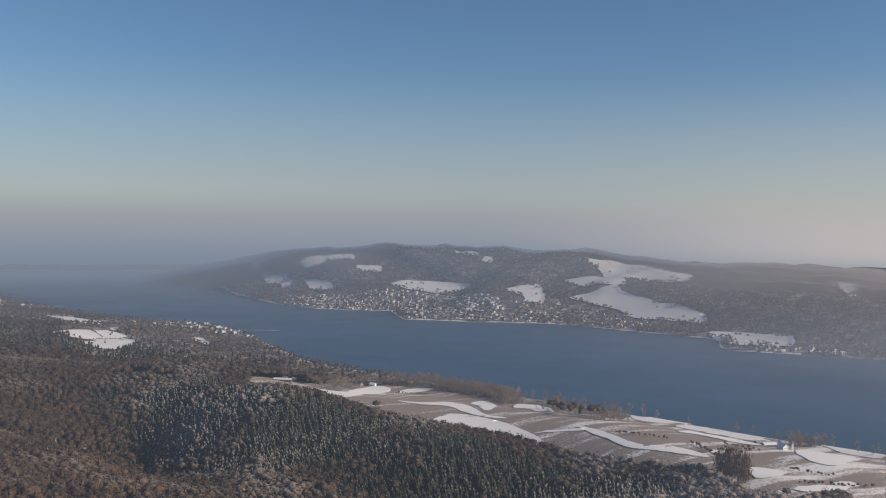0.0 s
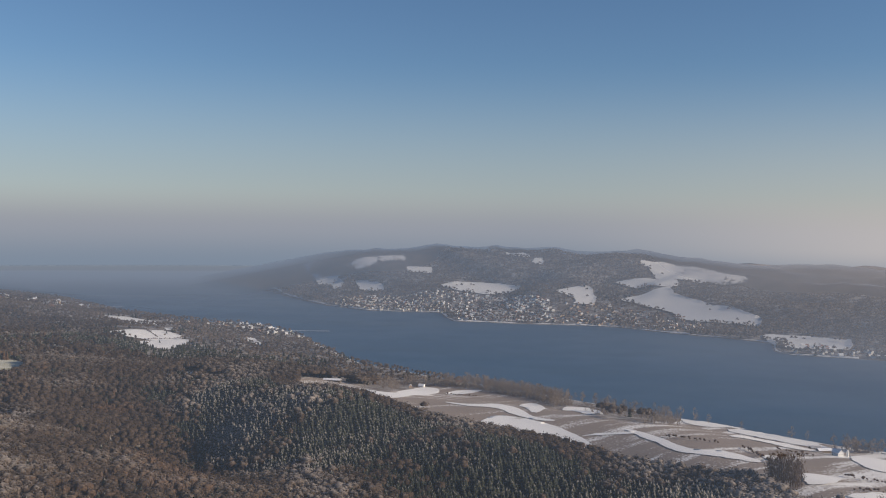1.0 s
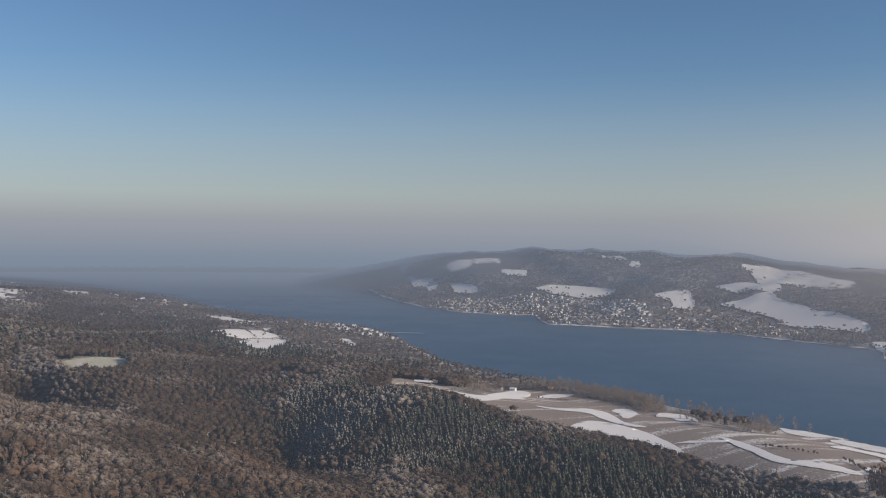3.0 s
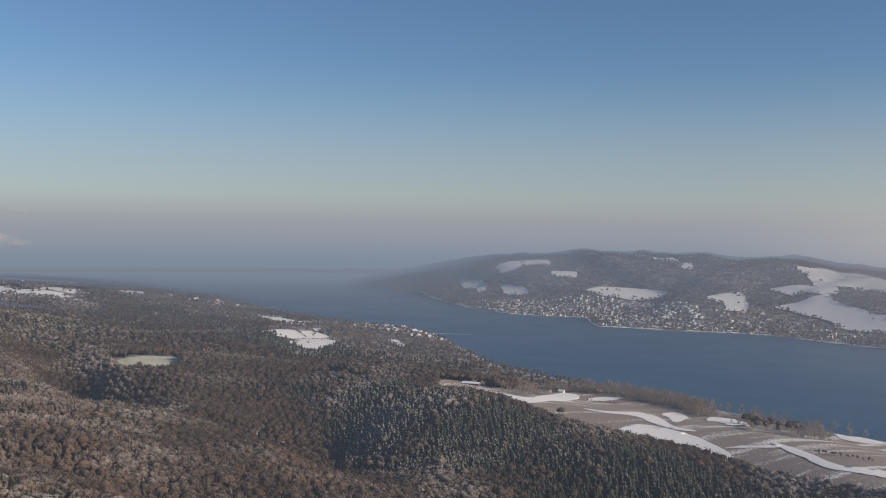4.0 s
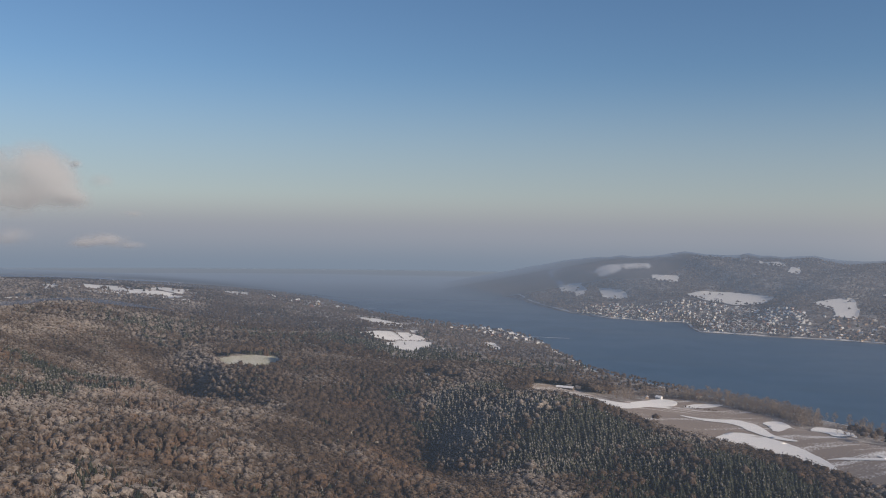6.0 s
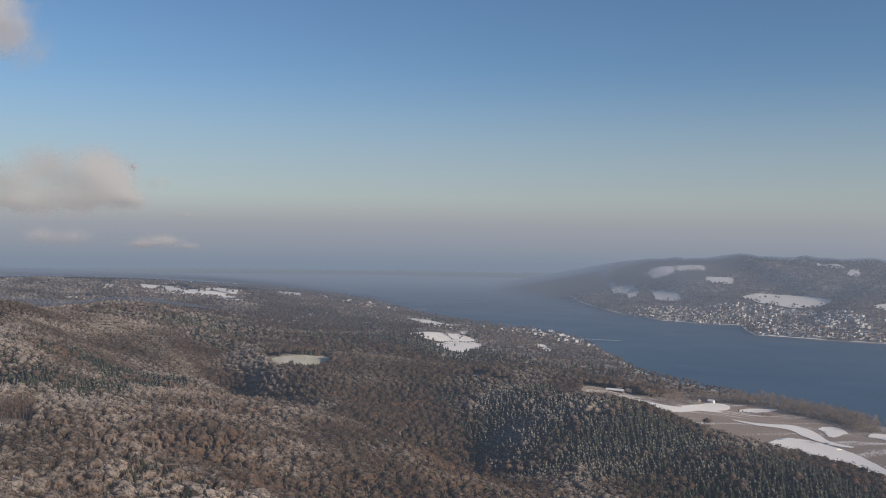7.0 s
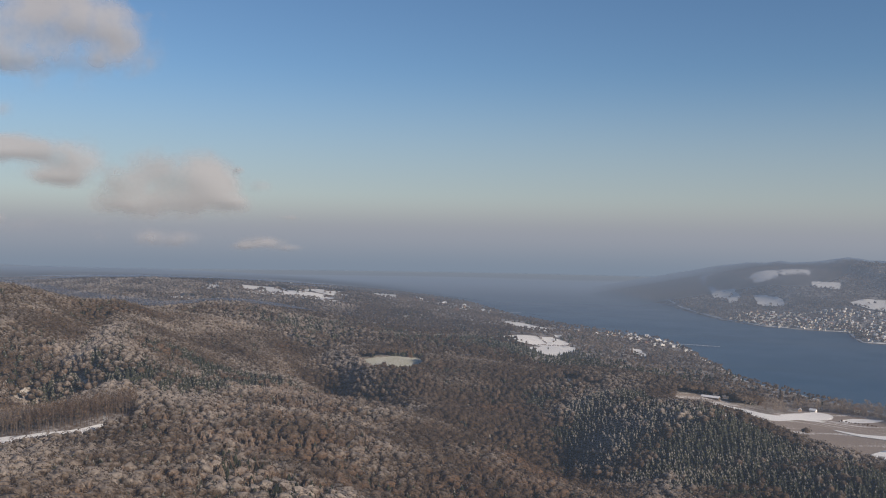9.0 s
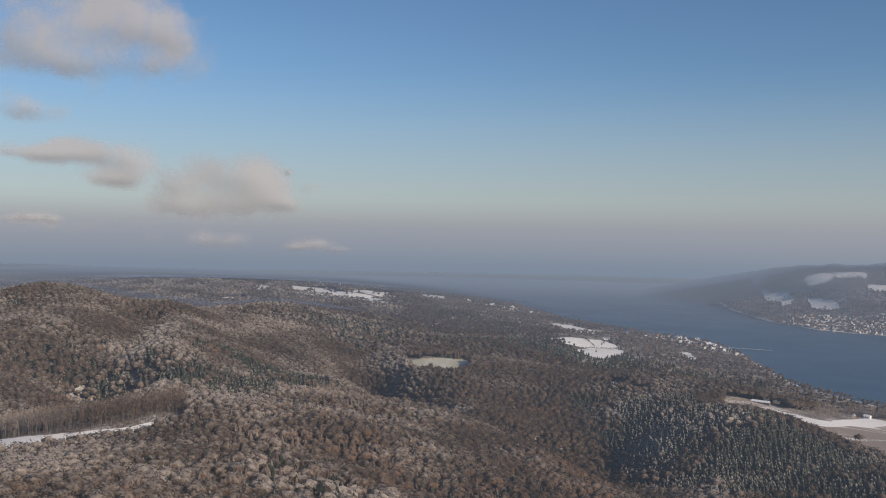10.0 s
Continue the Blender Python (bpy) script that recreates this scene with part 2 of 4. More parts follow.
# crests and stream beds of the near woods: from, to, rise at both ends, half width
FOLDS = [
    ((-700, 1040), (-585, 915), -18, -22, 30),
    ((-585, 915), (-505, 850), -26, -26, 28),
    ((-505, 850), (-435, 765), -24, -18, 28),
    ((-435, 765), (-300, 800), -16, -16, 32),
    ((-300, 800), (-230, 740), -18, -14, 40),
    ((-640, 880), (-520, 750), 6, 7, 40),
    ((-640, 1000), (-560, 935), 9, 11, 28),
    ((-560, 935), (-470, 930), 9, 6, 30),
    ((-525, 450), (-594, 533), -24, -34, 26),
    ((-594, 533), (-824, 787), -36, -24, 26),
    ((-544, 480), (-613, 576), 9, 12, 26),
    ((-613, 576), (-848, 842), 15, 8, 26),
    ((-410, 440), (-330, 520), 8, 9, 45),
    ((-330, 520), (-270, 640), 9, 9, 45),
    ((-270, 640), (-210, 600), 8, 7, 45),
    ((-250, 960), (-140, 860), 13, 14, 38),
    ((-140, 860), (10, 740), 14, 13, 38),
    ((-250, 950), (-195, 810), 5, 5, 36),
    ((-195, 810), (-110, 700), 5, 4, 38),
    ((-320, 900), (-255, 800), -5, -7, 34),
    ((-230, 740), (-170, 650), -9, -6, 36),
]
# the long wooded crest across the lake: places and rises
CREST = [
    (-930, 3560, 42), (-760, 3480, 62), (-590, 3420, 82), (-400, 3300, 88), (-210, 3220, 103),
    (0, 3150, 105), (200, 3060, 100), (400, 2960, 106), (590, 2830, 80), (770, 2680, 68),
    (950, 2540, 71), (1120, 2430, 64), (1300, 2330, 63), (1500, 2250, 66), (1750, 2180, 64),
]
SPURS = [(800, 2090, 50, 250, 110, -20), (1060, 1880, 56, 280, 120, -20), (1700, 1900, 60, 400, 200, 0)]
TERRACES = [(-540, 3010, 29), (-375, 2790, 33), (-425, 3110, 86), (-335, 3080, 110), (-225, 2860, 79), (-45, 2620, 40), (225, 2440, 44), (120, 2880, 113)]


def height(px, py):
    """The ground's height over the lake, for arrays of points."""
    px, py = np.asarray(px, float), np.asarray(py, float)
    sn, sf = inland(px, py, NEAR_SHORE), inland(px, py, FAR_SHORE)
    near = 0.4 + 2.6 * ease(sn / 15) + 12 * ease((sn - 20) / 260)
    near += near_hills(px, py) * ease((sn - 10) / 110)
    near += hill(px, py, -1480, 1620, 60, 400, 420) + hill(px, py, -2600, 1900, 30, 600, 600) + hill(px, py, -300, -100, 90, 500, 250)
    near += sum(ridge(px, py, p, q, rise_p, rise_q, wide) for p, q, rise_p, rise_q, wide in FOLDS)
    near += (3 * roll(px, py, 170, 0) + 6 * roll(px, py, 420, 8)) * ease((sn - 120) / 250)
    far = 0.4 + 2.2 * ease(sf / 12) + 20 * ease((sf - 30) / 320)
    far += (sum(hill(px, py, x, y, rise, 170, 330, -25) ** 3 for x, y, rise in CREST) + sum(hill(px, py, *s) ** 3 for s in SPURS)) ** (1 / 3) * (0.1 + 0.9 * ease((sf - 20) / 420))
    far += (7 * roll(px, py, 360, 4) + 4 * roll(px, py, 150, 12)) * ease((sf - 260) / 400)
    spur = roll(px + 0.5 * py, 0.45 * py, 190, 17) + 0.6 * roll(px, py, 110, 22)
    spur = spur * (1 - 0.85 * np.minimum(1, hill(px, py, 520, 2650, 1, 140, 150) + hill(px, py, 480, 2280, 1, 120, 160, -20) + hill(px, py, 610, 1840, 1, 90, 90)))     # open slopes are smoother
    far += (9 + 2 * ease((px + 500) / 600)) * spur * ease((sf - 160) / 260) * (1 - 0.8 * ease((sf - 600) / 400))
    for cx, cy, cz in TERRACES:      # gently sloping shelves that carry fields
        w = np.exp(-(((px - cx) / 150) ** 2 + ((py - cy) / 160) ** 2) ** 2)
        far = far * (1 - w) + w * (cz + 0.11 * (py - cy) - 0.05 * (px - cx))
    bed = -0.5 - 6 * ease(np.minimum(-sn, -sf) / 60)
    return np.where(sn > 0, np.maximum(near, 0.4), np.where(sf > 0, np.maximum(far, 0.4), bed))


# ---- building helpers ----
def from_arrays(name, verts, tris, material, tones=None, smooth=False):
    """One mesh object from arrays of places and triangles (or quads), with a tone for each face."""
    mesh = bpy.data.meshes.new(name)
    size = tris.shape[1]
    mesh.vertices.add(len(verts))
    mesh.vertices.foreach_set("co", np.ascontiguousarray(verts, np.float32).ravel())
    mesh.loops.add(tris.size)
    mesh.loops.foreach_set("vertex_index", np.ascontiguousarray(tris, np.int32).ravel())
    mesh.polygons.add(len(tris))
    mesh.polygons.foreach_set("loop_start", np.arange(0, tris.size, size, dtype=np.int32))
    mesh.polygons.foreach_set("use_smooth", np.full(len(tris), smooth))
    if tones is not None:
        mesh.attributes.new("tone", "FLOAT", "FACE").data.foreach_set("value", np.ascontiguousarray(tones, np.float32))
    mesh.update(calc_edges=True)
    mesh.materials.append(material)
    return new(name, mesh)


# ---- ground and lake ----
turns = np.radians(np.concatenate([np.arange(-180, -42, 6.0), np.arange(-42, 72, 0.4), np.arange(72, 180, 6.0)]))
rings = np.concatenate([[30.0], 60 * 1.0125 ** np.arange(0, 378)])
ta, ra = np.meshgrid(turns, rings)
gx, gy = 20 - ra * np.sin(ta), ra * np.cos(ta)
gz = height(gx.ravel(), gy.ravel())
nt, nr = len(turns), len(rings)
ix = np.arange(nt * nr).reshape(nr, nt)
jx = np.roll(ix, -1, axis=1)
quads = np.stack([ix[:-1], ix[1:], jx[1:], jx[:-1]], -1).reshape(-1, 4)
ground = from_arrays("ground", np.stack([gx.ravel(), gy.ravel(), gz], -1), quads, M_GROUND, smooth=True)
tagged(ground, "snow-dusted brown ground of wooded hills round a lake", "ground", kind="structure")
lake = from_arrays("water", np.array([(-6500, -6500, 0), (6500, -6500, 0), (6500, 6500, 0), (-6500, 6500, 0)], float), np.array([[0, 1, 2, 3]]), M_WATER)
tagged(lake, "calm slate-blue lake water between two wooded shores", "lake", kind="structure")


def snowy_shore(outline, first, last, label):
    """A thin strip of snow on the stones at the water's edge."""
    o = np.array(outline[first:last], float)
    seg = np.hypot(*np.diff(o, axis=0).T)
    far = np.concatenate([[0], np.cumsum(seg)])
    at = np.arange(0, far[-1], 9.0)
    x, y = np.interp(at, far, o[:, 0]), np.interp(at, far, o[:, 1])
    nx, ny = np.gradient(y), -np.gradient(x)
    size = np.hypot(nx, ny)
    nx, ny = nx / size, ny / size
    side = np.sign(np.median(inland(x + 6 * nx, y + 6 * ny, outline)))
    wide = 5 + 3 * np.sin(at / 37) + 2 * np.sin(at / 13)
    rows = [np.stack([x + side * nx * d, y + side * ny * d, np.zeros_like(x)], -1) for d in (0.6, 0.6 + 0.5 * wide, 0.6 + wide)]
    v = np.concatenate(rows)
    v[:, 2] = np.maximum(height(v[:, 0], v[:, 1]), 0.2) + 0.5
    i, n = np.arange(len(at) - 1), len(at)
    quads = np.concatenate([np.stack([i + k * n, i + 1 + k * n, i + 1 + (k + 1) * n, i + (k + 1) * n], -1) for k in (0, 1)])
    tagged(from_arrays("shore", v, quads, M_SNOW, smooth=True), label, "shore", kind="structure")


snowy_shore(FAR_SHORE, 2, 22, "narrow snowy strip of beach at the far lake shore")
snowy_shore(NEAR_SHORE, 8, 18, "narrow snowy strip of beach at the near lake shore")


# ---- fields ----
FIELDS = np.random.RandomState(3)
ALL_FIELDS, VILLAGES = [], {}
SHORE_FIELD = "snow-covered strip of meadow between vineyards by the lake"
WOOD_FIELD = "snow-covered field among woods and villages"
FAR_FIELD = "snow-covered field on the wooded hillside across the lake"


def onto(px, py, outline):
    """The nearest places on an outline."""
    best, bx, by = np.full(px.shape, 1e18), px.copy(), py.copy()
    for (x0, y0), (x1, y1) in zip(outline, outline[1:] + outline[:1]):
        dx, dy = x1 - x0, y1 - y0
        k = np.clip(((px - x0) * dx + (py - y0) * dy) / (dx * dx + dy * dy), 0, 1)
        qx, qy = x0 + k * dx, y0 + k * dy
        d = (px - qx) ** 2 + (py - qy) ** 2
        m = d < best
        best[m], bx[m], by[m] = d[m], qx[m], qy[m]
    return bx, by


def drape(outline, gap):
    """A sheet of triangles over an outline, lying on the ground."""
    o = np.array(outline, float)
    px, py = np.meshgrid(np.arange(o[:, 0].min() - gap, o[:, 0].max() + 2 * gap, gap), np.arange(o[:, 1].min() - gap, o[:, 1].max() + 2 * gap, gap))
    shape = px.shape
    px, py = px.ravel(), py.ravel()
    depth = inland(px, py, outline)
    i = np.arange(len(px)).reshape(shape)
    a, b, c, e = i[:-1, :-1].ravel(), i[:-1, 1:].ravel(), i[1:, 1:].ravel(), i[1:, :-1].ravel()
    tris = np.concatenate([np.stack([a, b, c], -1), np.stack([a, c, e], -1)])
    tris = tris[(depth[tris] > 0).any(1)]
    bx, by = onto(px, py, outline)
    px, py = np.where(depth < 0, bx, px) + FIELDS.uniform(-0.12, 0.12, px.shape) * gap, np.where(depth < 0, by, py) + FIELDS.uniform(-0.12, 0.12, px.shape) * gap
    used, tris = np.unique(tris, return_inverse=True)
    return px[used], py[used], tris.reshape(-1, 3)


def weathered(outline, rough):
    """An outline with its corners rounded off and its edges a little uneven."""
    o = np.array(outline, float)
    for cut in (0.14, 0.25) if rough > 2 else (0.22, 0.22):
        nxt = np.roll(o, -1, 0)
        o = np.stack([(1 - cut) * o + cut * nxt, cut * o + (1 - cut) * nxt], 1).reshape(-1, 2)
    return [tuple(q) for q in o + FIELDS.normal(0, rough, o.shape)]


def field(outline, material, lift, name, label):
    far = abs(outline[0][0]) + outline[0][1] > 2000
    px, py, tris = drape(weathered(outline, 2.5 if far else 0.8), 12.0 if far else 4.0)
    ob = from_arrays(name, np.stack([px, py, height(px, py) + lift + 0.006 * len(ALL_FIELDS)], -1), tris, material, smooth=True)
    ALL_FIELDS.append(outline)
    return tagged(ob, label, "field", kind="structure")


OPEN_ZONE = [(-219, 1070), (-172, 1139), (-140, 1055), (-112, 1032), (-107, 1261), (-70, 1274), (-15, 1242), (57, 1183), (80, 1111), (119, 900), (148, 878), (216, 1087), (265, 1099), (306, 1079), (346, 1042), (375, 1002), (458, 963), (283, 594), (198, 526), (183, 555), (182, 634), (151, 675), (114, 727), (84, 773), (49, 813), (5, 836), (-21, 856), (-75, 887), (-116, 913), (-149, 918), (-205, 1001)]
px, py, tris = drape(OPEN_ZONE, 6.0)
vineyard = from_arrays("vineyard", np.stack([px, py, height(px, py) + 0.45], -1), tris, M_VINES, smooth=True)
tagged(vineyard, "brown winter vineyard slopes with thin snow between the rows", "vineyard", kind="structure")
field([(-172, 1064), (-139, 1049), (-104, 1027), (-58, 1191), (-85, 1008), (-129, 971), (-156, 925), (-159, 933), (-135, 1017)], M_SNOW, 0.9, "snow_field", SHORE_FIELD)
field([(-106, 1037), (-106, 1256), (-68, 1266), (-65, 1202), (-88, 1036)], M_SNOW, 0.9, "snow_field", SHORE_FIELD)
field([(-59, 1209), (-49, 1243), (-8, 1248), (-15, 1234), (-51, 1199)], M_SNOW, 0.9, "snow_field", SHORE_FIELD)
field([(-55, 1015), (-12, 996), (10, 1134), (39, 917), (72, 887), (49, 895), (28, 920), (6, 976), (-23, 970)], M_SNOW, 0.9, "snow_field", SHORE_FIELD)
field([(34, 1137), (49, 1161), (62, 1154), (70, 1082), (50, 939), (40, 955)], M_SNOW, 0.9, "snow_field", SHORE_FIELD)
field([(-12, 874), (6, 924), (28, 916), (63, 870), (92, 809), (82, 772), (59, 806), (25, 830), (8, 836)], M_SNOW, 0.9, "snow_field", SHORE_FIELD)
field([(82, 1139), (117, 1140), (136, 1102), (101, 929), (93, 966)], M_SNOW, 0.9, "snow_field", SHORE_FIELD)
field([(81, 832), (91, 837), (131, 834), (135, 823), (91, 831)], M_SNOW, 0.9, "snow_field", SHORE_FIELD)
field([(119, 854), (139, 824), (148, 792), (159, 753), (189, 746), (209, 706), (197, 707), (175, 725), (149, 747), (135, 799)], M_SNOW, 0.9, "snow_field", SHORE_FIELD)
field([(213, 1087), (264, 1095), (299, 1079), (294, 1060), (250, 1036), (221, 1047)], M_SNOW, 0.9, "snow_field", SHORE_FIELD)
field([(249, 1032), (300, 1037), (330, 978), (346, 938), (317, 955), (276, 994)], M_SNOW, 0.9, "snow_field", SHORE_FIELD)
field([(302, 1066), (334, 1006), (369, 1002), (336, 1014)], M_SNOW, 0.9, "snow_field", SHORE_FIELD)
field([(211, 743), (229, 739), (212, 709)], M_SNOW, 0.9, "snow_field", SHORE_FIELD)
field([(284, 759), (364, 912), (405, 882), (303, 697), (279, 700)], M_SNOW, 0.9, "snow_field", SHORE_FIELD)
field([(384, 964), (417, 959), (443, 932), (423, 888), (392, 902)], M_SNOW, 0.9, "snow_field", SHORE_FIELD)
field([(225, 684), (250, 667), (229, 632), (207, 620)], M_SNOW, 0.9, "snow_field", SHORE_FIELD)
field([(220, 590), (237, 601), (279, 631), (263, 603), (229, 581)], M_SNOW, 0.9, "snow_field", SHORE_FIELD)
field([(260, 628), (283, 649), (284, 633), (267, 612)], M_SNOW, 0.9, "snow_field", SHORE_FIELD)
field([(207, 837), (283, 997), (270, 812), (304, 813), (260, 782), (235, 846)], M_SNOW, 0.9, "snow_field", SHORE_FIELD)
field([(-660, 1573), (-632, 1632), (-589, 1671), (-543, 1634), (-529, 1583), (-572, 1554), (-623, 1562)], M_SNOW, 0.9, "snow_field", WOOD_FIELD)
field([(-593, 1535), (-562, 1563), (-523, 1604), (-508, 1550), (-506, 1477), (-523, 1446)], M_SNOW, 0.9, "snow_field", WOOD_FIELD)
field([(-815, 1930), (-788, 1969), (-670, 1879), (-637, 1790), (-654, 1722), (-777, 1864)], M_SNOW, 0.9, "snow_field", WOOD_FIELD)
field([(-606, 1697), (-596, 1737), (-577, 1673)], M_SNOW, 0.9, "snow_field", WOOD_FIELD)
field([(-457, 1712), (-446, 1725), (-403, 1642), (-400, 1604), (-426, 1639)], M_SNOW, 0.9, "snow_field", WOOD_FIELD)
field([(-364, 1092), (-341, 1085), (-331, 1066), (-347, 1063)], M_SNOW, 0.9, "snow_field", WOOD_FIELD)
field([(-329, 1069), (-307, 1066), (-304, 1047), (-322, 1061)], M_SNOW, 0.9, "snow_field", WOOD_FIELD)
field([(-1432, 1713), (-1548, 1927), (-1606, 2159), (-1321, 1835), (-1208, 1863), (-1178, 1759), (-1220, 1705), (-1262, 1655), (-1349, 1672)], M_SNOW, 0.9, "snow_field", WOOD_FIELD)
field([(-1495, 2112), (-1442, 2250), (-1343, 2148), (-1202, 1869), (-1264, 1853)], M_SNOW, 0.9, "snow_field", WOOD_FIELD)
field([(-1371, 1485), (-1316, 1509), (-1305, 1480), (-1343, 1466)], M_SNOW, 0.9, "snow_field", WOOD_FIELD)
field([(-1176, 1742), (-1163, 1835), (-1100, 1731), (-1130, 1689)], M_SNOW, 0.9, "snow_field", WOOD_FIELD)
field([(-1455, 2419), (-1466, 2603), (-1158, 2052), (-1265, 2130)], M_SNOW, 0.9, "snow_field", WOOD_FIELD)
field([(-2092, 2421), (-1584, 1911), (-1376, 1641), (-1394, 1600)], M_SNOW, 0.9, "snow_field", WOOD_FIELD)
field([(-607, 1010), (-589, 1043), (-594, 1110), (-585, 1152), (-515, 1010), (-517, 969), (-546, 948)], M_STUBBLE, 0.9, 'stubble_field', 'snowy stubble field with thin green rows in a forest clearing')
LANE = [(-554, 371), (-500, 370), (-454, 377), (-436, 387), (-421, 398), (-411, 413), (-408, 436), (-400, 432), (-394, 405), (-396, 386), (-408, 368), (-424, 355), (-442, 343), (-490, 324)]
field(LANE, M_SNOW, 0.9, "snow_field", 'strip of snowy meadow along the edge of a bare wood')
field([(-713, 3464), (-623, 3360), (-653, 3338), (-640, 3243), (-557, 3010), (-499, 2987), (-466, 2929), (-443, 2766), (-461, 2724), (-528, 2927), (-571, 2989)], M_SNOW, 2.5, "snow_field", FAR_FIELD)
field([(-433, 2884), (-385, 2818), (-324, 2748), (-311, 2708), (-344, 2702), (-384, 2720)], M_SNOW, 2.5, "snow_field", FAR_FIELD)
field([(-462, 3010), (-430, 3074), (-374, 3067), (-370, 2963), (-423, 2960)], M_SNOW, 2.5, "snow_field", FAR_FIELD)
field([(-385, 3096), (-294, 3154), (-285, 3033), (-365, 2993)], M_SNOW, 2.5, "snow_field", FAR_FIELD)
field([(-273, 2933), (-189, 2938), (-182, 2823), (-259, 2830)], M_SNOW, 2.5, "snow_field", FAR_FIELD)
field([(-154, 2657), (-101, 2725), (-19, 2729), (81, 2664), (60, 2612), (-18, 2556), (-64, 2581), (-104, 2602)], M_SNOW, 2.5, "snow_field", FAR_FIELD)
field([(33, 3196), (119, 3033), (110, 2955), (41, 3069)], M_SNOW, 2.5, "snow_field", FAR_FIELD)
field([(119, 2940), (156, 2985), (150, 2833), (119, 2832)], M_SNOW, 2.5, "snow_field", FAR_FIELD)
field([(154, 2475), (215, 2545), (265, 2559), (265, 2430), (253, 2334), (197, 2325), (211, 2407)], M_SNOW, 2.5, "snow_field", FAR_FIELD)
field([(424, 2785), (504, 2838), (592, 2809), (615, 2704), (697, 2592), (634, 2420), (573, 2518), (511, 2551), (444, 2575), (444, 2704)], M_SNOW, 2.5, "snow_field", FAR_FIELD)
field([(321, 2609), (433, 2592), (499, 2547), (476, 2462), (367, 2530)], M_SNOW, 2.5, "snow_field", FAR_FIELD)
field([(314, 2408), (426, 2464), (460, 2479), (457, 2407), (519, 2273), (591, 2083), (567, 2028), (511, 2083), (431, 2143), (425, 2237), (356, 2353)], M_SNOW, 2.5, "snow_field", FAR_FIELD)
field([(548, 1957), (629, 1917), (689, 1832), (649, 1732), (566, 1739), (532, 1769)], M_SNOW, 2.5, "snow_field", FAR_FIELD)
field([(968, 2386), (1025, 2326), (897, 2035), (928, 2183)], M_SNOW, 2.5, "snow_field", FAR_FIELD)
VILLAGES['near'] = [(-600, 1982), (-582, 2131), (-443, 2032), (-324, 1791), (-358, 1719), (-411, 1766), (-492, 1825), (-538, 1828)]
VILLAGES['string'] = [(-705, 1990), (-586, 1940), (-562, 1864), (-645, 1845)]
VILLAGES['chapel'] = [(-1126, 2307), (-1042, 2345), (-948, 2142), (-947, 1967)]
VILLAGES['hill'] = [(-1399, 2561), (-1123, 2284), (-1013, 2062), (-1123, 2079)]
VILLAGES['plateau'] = [(-2204, 2524), (-2390, 3041), (-1850, 2853), (-1720, 2691), (-1784, 2455), (-1942, 2421), (-2014, 2324)]
VILLAGES['townA'] = [(-449, 2524), (-428, 2658), (-357, 2666), (-255, 2606), (-129, 2585), (-117, 2355), (-321, 2397)]
VILLAGES['townB'] = [(-130, 2591), (-36, 2552), (71, 2515), (151, 2341), (153, 2167), (-81, 2166), (-112, 2341)]
VILLAGES['townC'] = [(165, 2340), (306, 2346), (435, 2210), (473, 2032), (373, 2018), (151, 2143)]
VILLAGES['ham'] = [(556, 1785), (608, 1811), (673, 1726), (783, 1672), (759, 1621), (635, 1654), (528, 1687)]
CHAPEL = [(-947, 2157)]
COPSE = [(187, 629), (201, 612), (205, 627), (193, 644)]
CLUMPS = [(364, 942), (248, 1082), (158, 886), (417, 940), (286, 1054), (334, 1006), (135, 1096), (432, 922)]
HEDGES = [(-603, 1536), (-524, 1613), (-613, 1642), (-574, 1589), (207, 771), (211, 709), (252, 677), (277, 663), (235, 779), (254, 750), (151, 804), (189, 783), (236, 608), (289, 629), (-58, 1201), (-15, 1202)]
SPOTS = {'barn': (-184, 1091), 'farm': (-92, 1265), 'redroof': (-42, 1287), 'yard': (282, 772), 'yardb': (281, 800), 'yardc': (294, 861), 'shed': (-107, 1261), 'lone': (252, 1042)}


# ---- trees ----
TREES = np.random.RandomState(11)


def ico(level):
    """A ball with its underside left off, for crowns that are seen from above."""
    bm = bmesh.new()
    bmesh.ops.create_icosphere(bm, subdivisions=level, radius=1.0)
    v = np.array([p.co[:] for p in bm.verts])
    f = np.array([[p.index for p in q.verts] for q in bm.faces])
    bm.free()
    return v, f[v[f][:, :, 2].mean(1) > (-0.5 if level > 1 else -0.3)]


def dome():
    """A low faceted dome for crowns far off."""
    a = np.arange(6) * 1.0472
    v = np.concatenate([np.stack([np.cos(a), np.sin(a), np.where(np.arange(6) % 2, 0.1, -0.45)], -1), [[0, 0, 1.0]]])
    return v, np.array([(k, (k + 1) % 6, 6) for k in range(6)])


